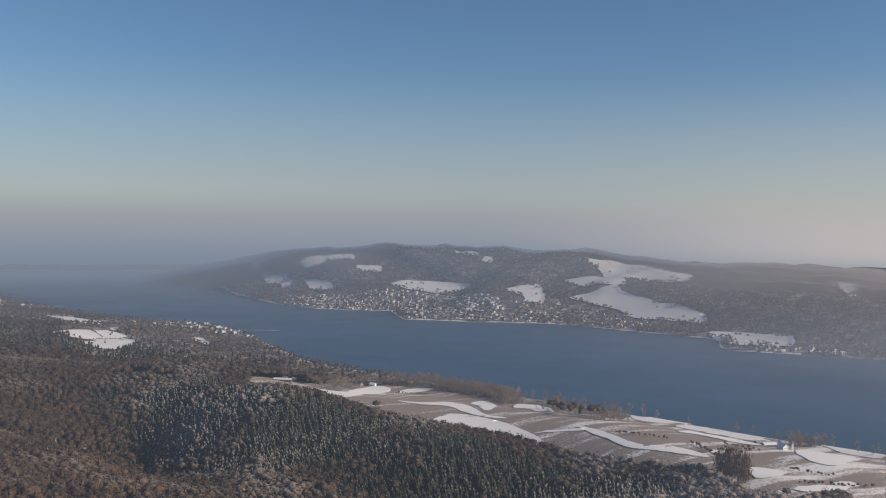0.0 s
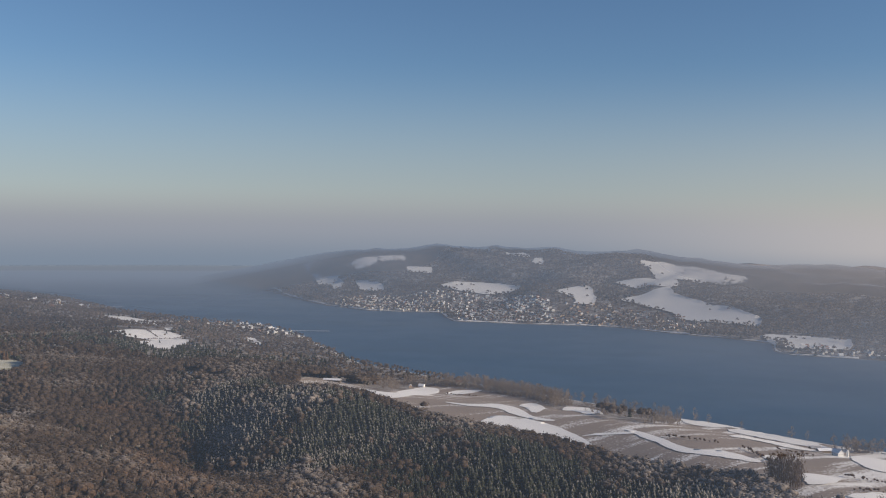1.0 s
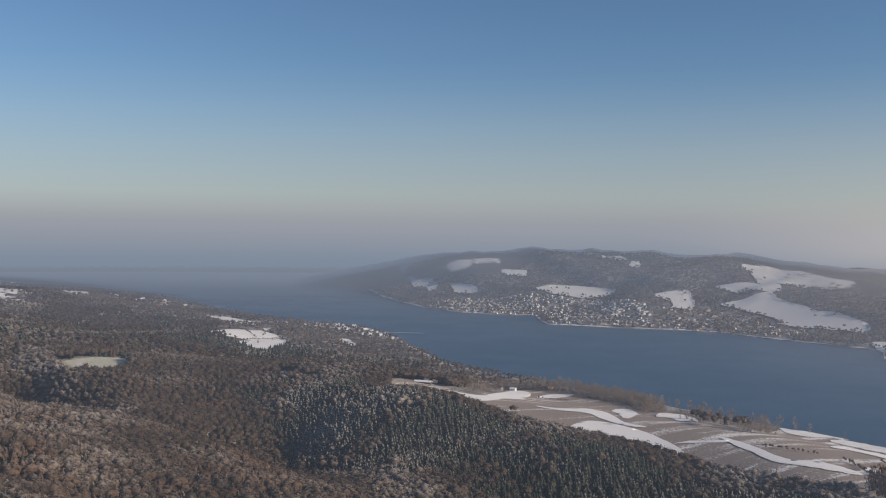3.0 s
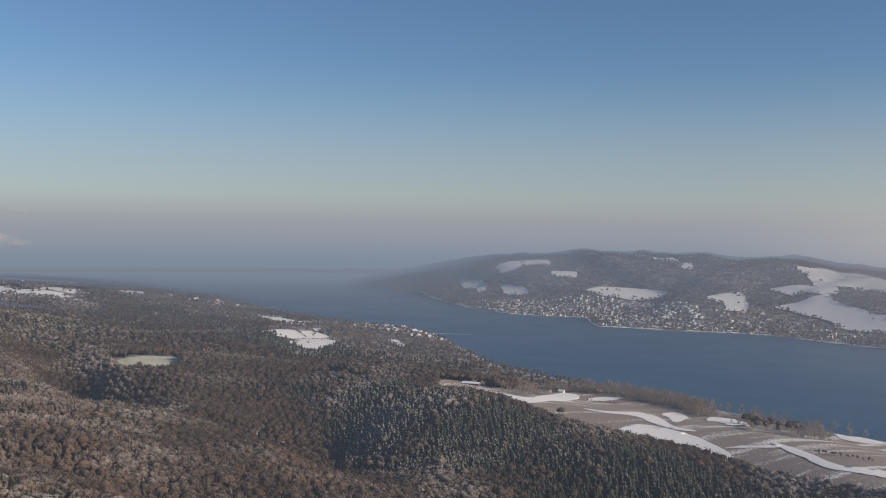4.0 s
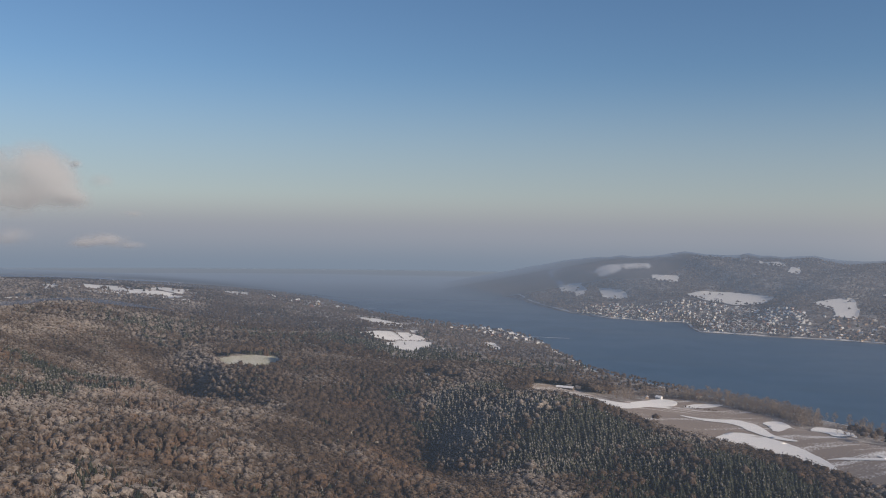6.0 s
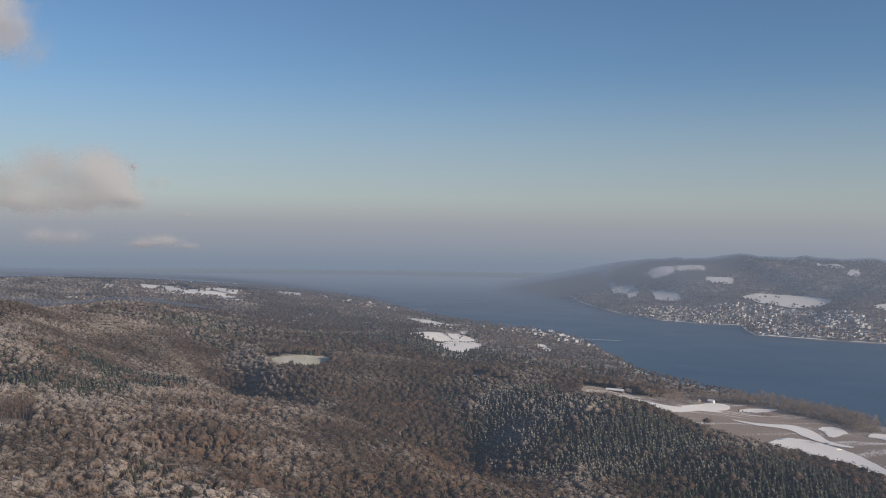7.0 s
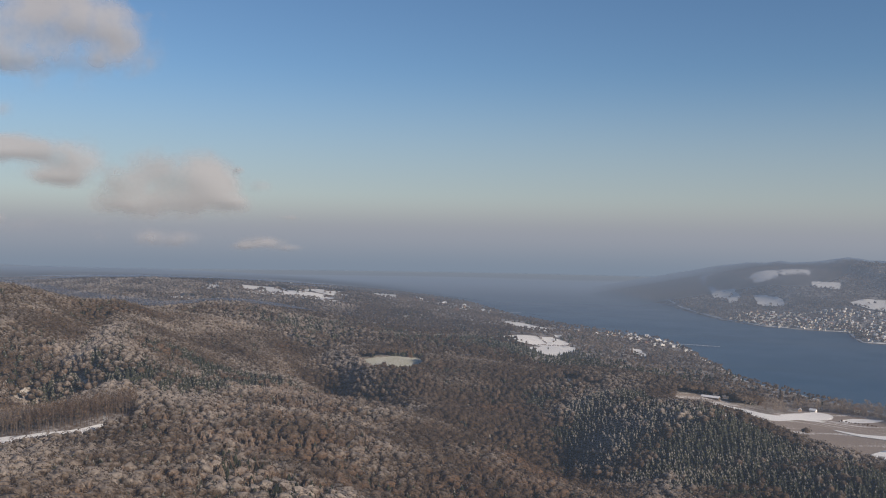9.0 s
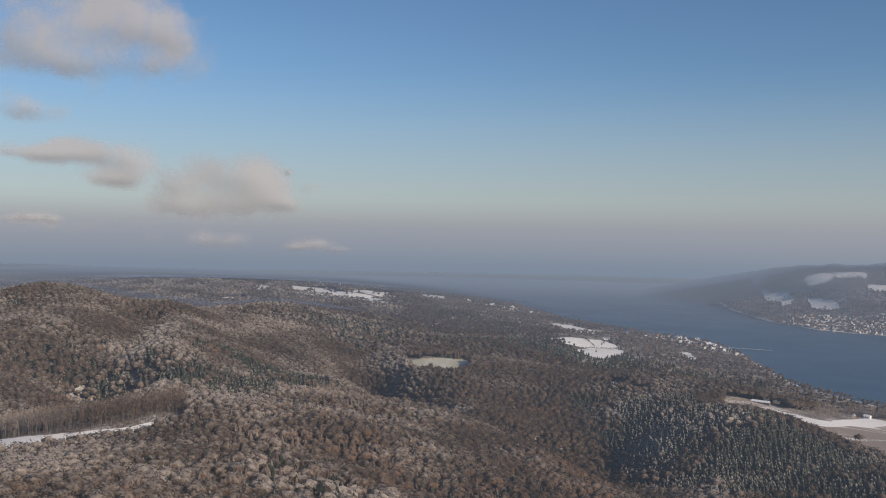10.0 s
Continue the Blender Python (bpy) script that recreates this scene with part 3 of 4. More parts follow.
def broad_crown(level, sprays, rs, size=0.05):
    """A bare rounded crown of height 1: a bumpy core of limbs with sprays of fine twigs all over it."""
    v, f = ico(level) if level else dome()
    wave, shift = rs.normal(0, 2.6, 3), rs.uniform(0, 6)
    wide, high = rs.uniform(0.29, 0.37), rs.uniform(0.25, 0.31)
    form, middle = np.array([wide, wide * rs.uniform(0.88, 1.12), high]), np.array([0, 0, 1 - 1.1 * high])

    def swell(way):
        return 1 + 0.17 * np.sin(way @ wave + shift) + 0.13 * np.sin(way @ wave[::-1] * 2.1 - shift)

    v = v * (swell(v) * rs.uniform(0.74, 0.94, len(v)))[:, None] * form + middle
    if sprays:
        a, s = rs.uniform(0, 6.28, sprays), rs.uniform(-0.3, 1, sprays)
        c = np.sqrt(1 - s * s)
        way = np.stack([np.cos(a) * c, np.sin(a) * c, s], -1)
        at = way * (swell(way) * rs.uniform(0.86, 1.14, sprays))[:, None] * form + middle
        one = np.cross(way, rs.normal(0, 1, (sprays, 3)))
        one /= np.linalg.norm(one, axis=1)[:, None]
        two = np.cross(way, one)
        tri = []
        for k in range(3):
            spin, far = 2.09 * k + rs.uniform(-0.5, 0.5, sprays), size * rs.uniform(0.7, 1.5, sprays)
            tri.append(at + (np.cos(spin) * far)[:, None] * one + (np.sin(spin) * far)[:, None] * two + way * rs.normal(0, 0.35 * size, (sprays, 1)))
        f = np.concatenate([f, len(v) + np.arange(3 * sprays).reshape(-1, 3)])
        v = np.concatenate([v, np.stack(tri, 1).reshape(-1, 3)])
    if level > 1:     # a stem, seen at the edges of clearings
        f = np.concatenate([f, len(v) + np.array([(0, 1, 3), (1, 2, 3), (2, 0, 3)])])
        v = np.concatenate([v, [(-0.014, -0.008, 0), (0.014, -0.008, 0), (0, 0.016, 0), (0, 0, 0.7)]])
    return v, f


def needle_crown(tiers, sides, rs, slim=1.0):
    """A conifer's crown of height 1: drooping jagged tiers, narrower towards the tip."""
    vs, fs, n = [], [], 0
    for k in range(tiers):
        low, top = 0.12 + 0.80 * k / tiers, min(1.0, 0.12 + 0.80 * (k + 1) / tiers + 0.16)
        wide = slim * (0.27 * (1 - k / tiers) + 0.045)
        a = np.arange(sides) / sides * 6.283 + rs.uniform(0, 6)
        r = wide * np.where(np.arange(sides) % 2, 0.62, 1.12) * rs.uniform(0.85, 1.15, sides)
        z = low + np.where(np.arange(sides) % 2, 0.03, -0.02) + rs.uniform(-0.02, 0.02, sides)
        vs.append(np.concatenate([np.stack([r * np.cos(a), r * np.sin(a), z], -1), [[rs.normal(0, 0.01), rs.normal(0, 0.01), top]]]))
        i = np.arange(sides)
        fs.append(np.stack([i, (i + 1) % sides, np.full(sides, sides)], -1) + n)
        n += sides + 1
    return np.concatenate(vs), np.concatenate(fs)


def plant(name, protos, px, py, highs, tones, material, label, category):
    """Many trees as one mesh of stuff: each a turned and stretched copy of one of the prototypes."""
    pz = height(px, py) - 0.3
    pick, turn, squat = TREES.randint(0, len(protos), len(px)), TREES.uniform(0, 6.28, len(px)), TREES.uniform(0.85, 1.2, len(px))
    dx, dy = 22 * SUN_WAY[0], 22 * SUN_WAY[1]
    shaded = np.clip((height(px + dx, py + dy) - height(px - dx, py - dy)) / 44 * 1.7, -0.1, 0.55)
    vs, fs, ts, rimes, n = [], [], [], [], 0
    for k, (v, f) in enumerate(protos):
        m = np.nonzero(pick == k)[0]
        if not len(m):
            continue
        c, s, h = np.cos(turn[m])[:, None], np.sin(turn[m])[:, None], highs[m][:, None]
        w = h * squat[m][:, None]
        x = (v[None, :, 0] * c - v[None, :, 1] * s) * w + px[m][:, None]
        y = (v[None, :, 0] * s + v[None, :, 1] * c) * w + py[m][:, None]
        z = v[None, :, 2] * h + pz[m][:, None]
        vs.append(np.stack([x, y, z], -1).reshape(-1, 3))
        fs.append((f[None] + (n + len(v) * np.arange(len(m)))[:, None, None]).reshape(-1, 3))
        ts.append(np.repeat(tones[m], len(f)))
        rimes.append(np.repeat(shaded[m], len(f)))
        n += len(v) * len(m)
    ob = from_arrays(name, np.concatenate(vs), np.concatenate(fs), material, np.concatenate(ts), smooth=True)
    ob.data.attributes.new("rime", "FLOAT", "FACE").data.foreach_set("value", np.concatenate(rimes).astype(np.float32))
    return tagged(ob, label, category, kind="stuff")


def scatter(x0, x1, y0, y1, gap):
    """Places about a gap apart, shaken off a grid."""
    ax, ay = np.meshgrid(np.arange(x0, x1, gap), np.arange(y0, y1, gap * 0.87))
    ax = ax + np.where(np.arange(len(ay))[:, None] % 2, gap / 2, 0)
    return (ax + TREES.uniform(-0.42, 0.42, ax.shape) * gap).ravel(), (ay + TREES.uniform(-0.42, 0.42, ay.shape) * gap).ravel()


def in_view(px, py):
    """The wedge of country that the clip looks over."""
    a = np.degrees(np.arctan2(-(px - 20), py + 60))
    return (a > -32) & (a < 64)


# stands of one kind among the mixed woods: middle, strength, half widths, turn
SPRUCE_STANDS = [(-560, 585, 1.5, 70, 45, 30), (-606, 718, 1.6, 75, 45, 30), (-500, 694, 1.6, 45, 22, 20), (-823, 1183, 1.3, 80, 60, 0), (-690, 1420, 1.9, 190, 90, 15), (-400, 1440, 1.3, 110, 45, 0),
                 (-240, 1097, 1.2, 45, 30, 0), (-920, 730, 0.9, 130, 80, 30), (-310, 400, 0.5, 60, 50, 0), (-258, 345, 0.55, 50, 40, 0), (-230, 430, 0.5, 45, 60, 0), (-390, 1010, 0.8, 80, 50, 0)]
LARCH_STANDS = [(-425, 640, 1.4, 75, 28, -25), (-470, 690, 1.6, 50, 22, -25), (-300, 520, 1.1, 55, 45, 0), (-268, 445, 0.9, 45, 45, 0), (-333, 434, 0.8, 35, 40, 0), (-265, 700, 0.9, 25, 80, 20),
                (-360, 930, 0.6, 60, 30, 0), (-640, 640, 1.0, 60, 40, 0)]
KNOLL = [(-318, 930), (-290, 1010), (-228, 1014), (-118, 915), (-40, 850), (74, 720), (200, 610), (120, 520), (-47, 600), (-150, 690), (-225, 760)]


def kinds(px, py):
    """0 rimed broadleaf, 1 russet larch and beech, 2 spruce: by stands that follow the slopes."""
    mix = 0.5 * roll(px, py, 210, 3) + 0.5 * roll(px, py, 70, 9) + TREES.normal(0.05, 0.5, px.shape)
    warm = 0.8 * roll(px, py, 260, 15) + 0.5 * roll(px, py, 80, 20) + TREES.normal(0, 0.35, px.shape)
    in_zone = inland(px, py, OPEN_ZONE) > -30
    mix += sum(hill(px, py, x, y, rise, wide, deep, turn) for x, y, rise, wide, deep, turn in SPRUCE_STANDS) + 1.75 * ease(inland(px, py, KNOLL) / 50 + 0.5)
    warm += sum(hill(px, py, x, y, rise, wide, deep, turn) for x, y, rise, wide, deep, turn in LARCH_STANDS)
    return np.where((mix > 0.95) & ~in_zone & (mix > warm - 0.2), 2, np.where(warm > 1.05, 1, 0))


def wood(protos, px, py, low, high, where, twigs=None):
    # with twigs given, broad tone patches imitate sunlit and shaded far slopes
    kind, tones = kinds(px, py), np.clip(0.5 + (0.5 * roll(px, py, 230, 25) + TREES.normal(0, 0.15, px.shape) if twigs else 0.42 * roll(px, py, 120, 25) + TREES.normal(0, 0.25, px.shape)), 0, 1)
    size = TREES.uniform(low, high, px.shape) * TREES.uniform(0.92, 1.06, px.shape)
    for k, (title, mat, label) in enumerate((("broadleaf_wood", twigs or M_BROAD, "bare grey-brown broadleaf wood white with rime " + where),
                                             ("russet_wood", M_RUSSET, "russet larch and beech wood lightly dusted with snow " + where),
                                             ("spruce_wood", M_SPRUCE, "dark green spruce wood dusted with snow " + where))):
        m = kind == k
        if m.any():
            plant(title, protos[k], px[m], py[m], size[m] * (1.0, 1.0, 0.92)[k], tones[m], mat, label, "wood")


def open_land(px, py):
    """True where fields, roads and villages leave no room for trees."""
    out = np.zeros(px.shape, bool)
    for rows in ALL_FIELDS:
        out |= (inland(px, py, rows) > -2) & ((py < 1350) | (roll(px, py, 55, 5) < 0.8))
    for rows in VILLAGES.values():
        out |= (inland(px, py, rows) > -10) & (TREES.uniform(0, 1, px.shape) < 0.56)
    return out


def behind_lane(px, py, steps):
    """The edge of the wood that stands along the far side of the lane."""
    return np.any([inland(px * (1 - k / 480), py * (1 - k / 480), LANE) > 0 for k in steps], axis=0)


rs = np.random.RandomState(5)
SLIM = (0.86, 0.94, 1.0, 0.9, 0.97, 1.06)
FINE = ([broad_crown(2, 120, rs, 0.034) for _ in range(8)], [needle_crown(6, 10, rs, 0.85) for _ in range(3)] + [broad_crown(2, 110, rs, 0.034) for _ in range(3)], [needle_crown(6, 10, rs, s) for s in SLIM])
PLAIN = ([broad_crown(1, 30, rs, 0.054) for _ in range(8)], [needle_crown(4, 8, rs, 0.9) for _ in range(3)] + [broad_crown(1, 22, rs, 0.06) for _ in range(3)], [needle_crown(4, 9, rs, s) for s in SLIM])
COARSE = ([broad_crown(0, 7, rs, 0.12) for _ in range(6)], [needle_crown(2, 6, rs, 1.2) for _ in range(2)] + [broad_crown(0, 7, rs, 0.12) for _ in range(3)], [needle_crown(2, 6, rs, 1.2) for _ in range(5)])


def slender(sprays, rs, wide=0.12, bare=0.3, twig=1.0):
    """A tall bare forest tree of height 1: a thin stem, and a narrow feathery crown over its upper half."""
    stem = np.array([(-0.011, 0, 0), (0.011, 0, 0), (0, 0.011, 0), (rs.normal(0, 0.01), 0, 0.96)])
    low = rs.uniform(bare, bare + 0.15)
    z, a = rs.uniform(low, 1.0, sprays), rs.uniform(0, 6.28, sprays)
    r = (0.03 + wide * np.sin(np.pi * np.clip((z - low) / (1.04 - low), 0, 1))) * np.sqrt(rs.uniform(0.1, 1, sprays))
    at = np.stack([r * np.cos(a), r * np.sin(a), z], -1)
    tri = [at + rs.normal(0, 1, (sprays, 3)) * twig * np.array((0.012, 0.012, 0.034)) for _ in range(3)]
    return np.concatenate([stem, np.stack(tri, 1).reshape(-1, 3)]), np.concatenate([[(0, 1, 3), (1, 2, 3), (2, 0, 3)], 4 + np.arange(3 * sprays).reshape(-1, 3)])


SLENDER = [slender(60, rs) for _ in range(8)]
FEATHERY = [slender(80, rs, 0.24, 0.08, 1.9) for _ in range(8)]
ax, ay = scatter(-1150, 700, 150, 1300, 5.1)
reach = np.hypot(ax - 20, ay)
shore = inland(ax, ay, NEAR_SHORE)
keep = in_view(ax, ay) & (reach > 180) & (reach < 1300) & (shore > 4) & ~open_land(ax, ay) & ((inland(ax, ay, OPEN_ZONE) < 0) | (TREES.uniform(0, 1, ax.shape) < 0.001))
keep &= (ax < -150) | (ay < 1000) & (shore > 130) | (TREES.uniform(0, 1, ax.shape) < np.where(roll(ax, ay, 75, 6) > 0.1, np.where(shore < 30, 0.34, 0.08), 0.06) + np.where((ax < 100) & (shore < 75), 0.65, 0))
keep &= (ax < 240) | (shore < 40)
keep &= ~behind_lane(ax, ay, (4, 9, 14, 19, 23))
keep &= (np.abs(ax - 140) > 45) | (np.abs(ay - 940) > 75) | (TREES.uniform(0, 1, ax.shape) < 0.1)
ax, ay, reach = ax[keep], ay[keep], reach[keep]
single = np.hypot(ax + 270, ay - 400) < 42
m = (reach < 520) & ~single
wood(FINE, ax[m], ay[m], 10.5, 13.5, "on the near slopes")
m = (reach >= 520) & (inland(ax, ay, NEAR_SHORE) > np.where(ax > -150, np.where(ay > 1000, 900, 130), 110))
wood(PLAIN, ax[m], ay[m], 10.5, 13.5, "on the hills over the lake")
m = (reach >= 520) & ~m
plant("shore_trees", FEATHERY, ax[m], ay[m], TREES.uniform(8, 16, m.sum()), TREES.uniform(0, 1, m.sum()), M_TAN, "sparse tan bare trees and bushes along the lake shore", "trees")


def lone_tree(kind, mesh_crown, mat, k):
    """One tree as a thing: an empty at its foot, a tapered trunk with limbs, and a crown."""
    title = ("broadleaf_tree", "larch_tree", "spruce_tree")[kind]
    root = new(title)
    tagged(root, ("bare broadleaf tree with rime on grey-brown twigs", "russet larch tree lightly dusted with snow", "dark green spruce tree dusted with snow")[kind], "tree", "trees of the near slope")
    bm = bmesh.new()
    tall = 0.9 if kind else 0.72
    bmesh.ops.create_cone(bm, segments=7, radius1=0.022, radius2=0.006, depth=tall, cap_ends=True, matrix=Matrix.Translation((0, 0, tall / 2)))
    for q in range(0 if kind else 5):
        lean = pose(0, 0, 0.38 + 0.06 * q, 38 + 4 * q, 0, 72 * q + 20 * k) @ Matrix.Translation((0, 0, 0.14))
        bmesh.ops.create_cone(bm, segments=5, radius1=0.009, radius2=0.003, depth=0.28, cap_ends=False, matrix=lean)
    for title, data, material in (("trunk", None, M_BARK), ("crown", mesh_crown, mat)):
        if data is None:
            data = bpy.data.meshes.new("trunk")
            bm.to_mesh(data)
            bm.free()
            data.materials.append(material)
        new(title, data).parent = root
    return root


def crown_mesh(proto, mat, value):
    v, f = proto
    ob = from_arrays("crown", v, f, mat, np.full(len(f), value))
    data = ob.data
    bpy.data.objects.remove(ob)
    return data


sx, sy = ax[single], ay[single]
sk, sz = kinds(sx, sy), height(sx, sy) - 0.3
models = {kind: [lone_tree(kind, crown_mesh(FINE[kind][k % len(FINE[kind])], (M_BROAD, M_RUSSET, M_SPRUCE)[kind], 0.25 * k), (M_BROAD, M_RUSSET, M_SPRUCE)[kind], k) for k in range(4)] for kind in range(3)}
for kind, roots in models.items():
    spots = np.nonzero(sk == kind)[0]
    for n, i in enumerate(spots):
        tall = TREES.uniform(10.5, 13.5)
        stand = pose(sx[i], sy[i], sz[i], 0, 0, TREES.uniform(0, 360))
        ob = roots[n] if n < 4 else copy_thing(roots[n % 4], stand)
        ob.matrix_basis = stand @ Matrix.Diagonal((tall, tall, tall, 1))
    for ob in roots[len(spots):]:
        for o in (*ob.children, ob):
            bpy.data.objects.remove(o)

cx, cy = [], []
for (x, y), many in zip(CLUMPS, (34, 18, 20, 12, 8, 14, 16, 8)):
    cx.append(x + TREES.normal(0, 11, many)), cy.append(y + TREES.normal(0, 7, many))
cx, cy = np.concatenate(cx), np.concatenate(cy)
keep = inland(cx, cy, NEAR_SHORE) > 1
plant("shore_clumps", FEATHERY, cx[keep], cy[keep], TREES.uniform(8, 16, keep.sum()), TREES.uniform(0.3, 1, keep.sum()), M_TAN, "feathery tan trees in clumps along the snowy lake shore", "trees")
hx_, hy_ = [], []
for (x0, y0), (x1, y1) in zip(HEDGES[::2], HEDGES[1::2]):
    k = np.linspace(0, 1, max(4, int(math.hypot(x1 - x0, y1 - y0) / 2.2)))
    hx_.append(x0 + (x1 - x0) * k + TREES.normal(0, 1.0, k.shape)), hy_.append(y0 + (y1 - y0) * k + TREES.normal(0, 1.0, k.shape))
hx_, hy_ = np.concatenate(hx_), np.concatenate(hy_)
plant("hedge", PLAIN[0], hx_, hy_, TREES.uniform(2.2, 4.5, hx_.shape), TREES.uniform(0, 0.6, hx_.shape), M_RUSSET, "low brown hedges and bushes along snowy field edges", "hedge")
o = np.array(COPSE, float)
ax, ay = scatter(o[:, 0].min() - 10, o[:, 0].max() + 10, o[:, 1].min() - 10, o[:, 1].max() + 10, 2.6)
keep = inland(ax, ay, COPSE) > -2
plant("copse", [slender(90, rs, 0.15, 0.1) for _ in range(6)], ax[keep], ay[keep], TREES.uniform(13, 23, keep.sum()), TREES.uniform(0, 0.6, keep.sum()), M_RUSSET, "dense brown copse of bare trees among snowy fields", "copse")

o = np.array(LANE, float)
lx, ly = scatter(o[:, 0].min() - 25, o[:, 0].max() + 5, o[:, 1].min() - 5, o[:, 1].max() + 25, 3.2)
keep = ~open_land(lx, ly)
keep &= behind_lane(lx, ly, (4, 9, 14, 19, 24))
plant("wood_edge", SLENDER, lx[keep], ly[keep], TREES.uniform(13, 17, keep.sum()), TREES.uniform(0, 0.8, keep.sum()), M_RUSSET, "tall bare brown trees in a row behind a snowy meadow", "trees")
ax, ay = scatter(-3400, 300, 500, 3000, 9.6)
reach = np.hypot(ax - 20, ay)
keep = in_view(ax, ay) & (reach >= 1300) & (reach < 4100) & (inland(ax, ay, NEAR_SHORE) > 6) & ~open_land(ax, ay)
low = keep & (inland(ax, ay, NEAR_SHORE) < 330)
wood(COARSE, ax[low], ay[low], 6.5, 10.5, "on the low land by the lake", M_DISTANT)
keep &= ~low
wood(COARSE, ax[keep], ay[keep], 10, 15, "on the plateau above the lake")
ax, ay = scatter(-1150, 2000, 1600, 3700, 11.6)
keep = in_view(ax, ay) & (inland(ax, ay, FAR_SHORE) > 8) & ~open_land(ax, ay)
wood(COARSE, ax[keep], ay[keep], 8.5, 12.5, "on the hills across the lake", M_DISTANT)
ax, ay = scatter(-1150, 1300, 1500, 3700, 8)
strip = inland(ax, ay, FAR_SHORE)
keep = in_view(ax, ay) & (strip > 3) & (strip < 22) & (TREES.uniform(0, 1, ax.shape) < 0.6)
wood(COARSE, ax[keep], ay[keep], 6, 12, "along the far shore", M_DISTANT)


# ---- houses ----
HOUSES = np.random.RandomState(21)


def part(name, bm, material, parent, label=""):
    """Links a bmesh as one mesh object under a thing or a part."""
    mesh = bpy.data.meshes.new(name)
    bm.to_mesh(mesh)
    bm.free()
    mesh.materials.append(material)
    ob = new(name, mesh)
    ob.parent = parent
    return tagged(ob, label)


def slab(bm, size, at, turn=(0, 0, 0)):
    bmesh.ops.create_cube(bm, size=1.0, matrix=pose(*at, *turn) @ Matrix.Diagonal((*size, 1)))
    return bm


def gable(wide, long, eave, top):
    """The walls of a house with two gables along its length."""
    bm = bmesh.new()
    w, n = wide / 2, long / 2
    rows = [(-w, -1.5), (w, -1.5), (w, eave), (0, top), (-w, eave)]
    a, b = [bm.verts.new((x, -n, z)) for x, z in rows], [bm.verts.new((x, n, z)) for x, z in rows]
    bm.faces.new(a), bm.faces.new(b[::-1])
    for k in range(5):
        bm.faces.new((a[k], b[k], b[(k + 1) % 5], a[(k + 1) % 5]))
    bmesh.ops.recalc_face_normals(bm, faces=bm.faces)
    return bm


def house(name, wide, long, eave, top, wall, roof, label, windows=False, chimney=True):
    """A house with a pitched roof, windows and a chimney, standing at the world's middle."""
    root = new(name)
    tagged(root, label, "house")
    part("wall", gable(wide, long, eave, top), wall, root)
    pitch = math.degrees(math.atan2(top - eave, wide / 2))
    reach = math.hypot(wide / 2, top - eave) + 0.7
    for side in (-1, 1):
        bm = bmesh.new()
        c, s = math.cos(radians(pitch)), math.sin(radians(pitch))
        slab(bm, (reach, long + 1.2, 0.35), (side * (reach / 2) * c, 0, top + 0.2 - reach / 2 * s), (0, side * pitch, 0))
        part("roof", bm, roof, root)
    if chimney:
        part("chimney", slab(bmesh.new(), (0.8, 0.8, 1.9), (wide * 0.16, long * 0.2, top - 0.1)), M_BRICK, root)
    if windows:
        for side in (-1, 1):
            for floor_z in np.arange(1.6, eave - 0.6, 2.8):
                for y in np.linspace(-long / 2 + 1.8, long / 2 - 1.8, max(2, int(long / 4))):
                    part("window", slab(bmesh.new(), (0.12, 1.1, 1.3), (side * (wide / 2 + 0.02), y, floor_z)), M_GLASS, root)
            for x in (-wide * 0.22, wide * 0.22):
                part("window", slab(bmesh.new(), (1.1, 0.12, 1.3), (x, side * (long / 2 + 0.02), eave * 0.62)), M_GLASS, root)
    return root


MODELS = [house("house", 9, 12, 5.2, 9.2, M_WHITE, M_ROOFSNOW, "white plastered house with a snow-covered pitched roof"),
          house("house", 8, 10, 4.6, 8.4, M_CREAM, M_ROOFSNOW, "cream plastered house with a snow-covered pitched roof"),
          house("house", 10, 15, 6.5, 11, M_CREAM, M_ROOFSNOW, "large cream house under a snowy gabled roof"),
          house("house", 9, 11, 5.5, 9.5, M_OCHRE, M_TILES, "ochre house with a bare red-brown tiled roof"),
          house("house", 8, 11, 5.0, 8.8, M_WHITE, M_SLATE, "white house with a grey roof half clear of snow"),
          house("house", 11, 18, 7.5, 11.5, M_WHITE, M_ROOFSNOW, "long white building with a snowy roof")]
USED = set()


def settle(place, many, group, gap=10.0, size=0.47):
    """Houses strewn over a village's outline, facing its streets."""
    outline = VILLAGES[place]
    o = np.array(outline, float)
    put = []
    for _ in range(many * 60):
        x, y = HOUSES.uniform(o[:, 0].min(), o[:, 0].max()), HOUSES.uniform(o[:, 1].min(), o[:, 1].max())
        at = np.array([x])
        if inland(at, np.array([y]), outline)[0] < 3 or any((x - a) ** 2 + (y - b) ** 2 < gap ** 2 for a, b in put) or height([x], [y])[0] < 0.8:
            continue
        put.append((x, y))
        k = HOUSES.choice(6, p=[0.2, 0.22, 0.09, 0.21, 0.2, 0.08])
        turn = 30 * math.sin(x / 90) + HOUSES.choice([0, 90]) + HOUSES.normal(0, 8)
        stand = pose(x, y, float(height([x], [y])[0]), 0, 0, turn) @ Matrix.Diagonal((size, size, size, 1))
        if k in USED:
            ob = copy_thing(MODELS[k], stand)
            ob.matrix_basis = stand
        else:
            ob = MODELS[k]
            ob.matrix_basis = stand
            USED.add(k)
        tagged(ob, group=group)
        if len(put) >= many:
            break


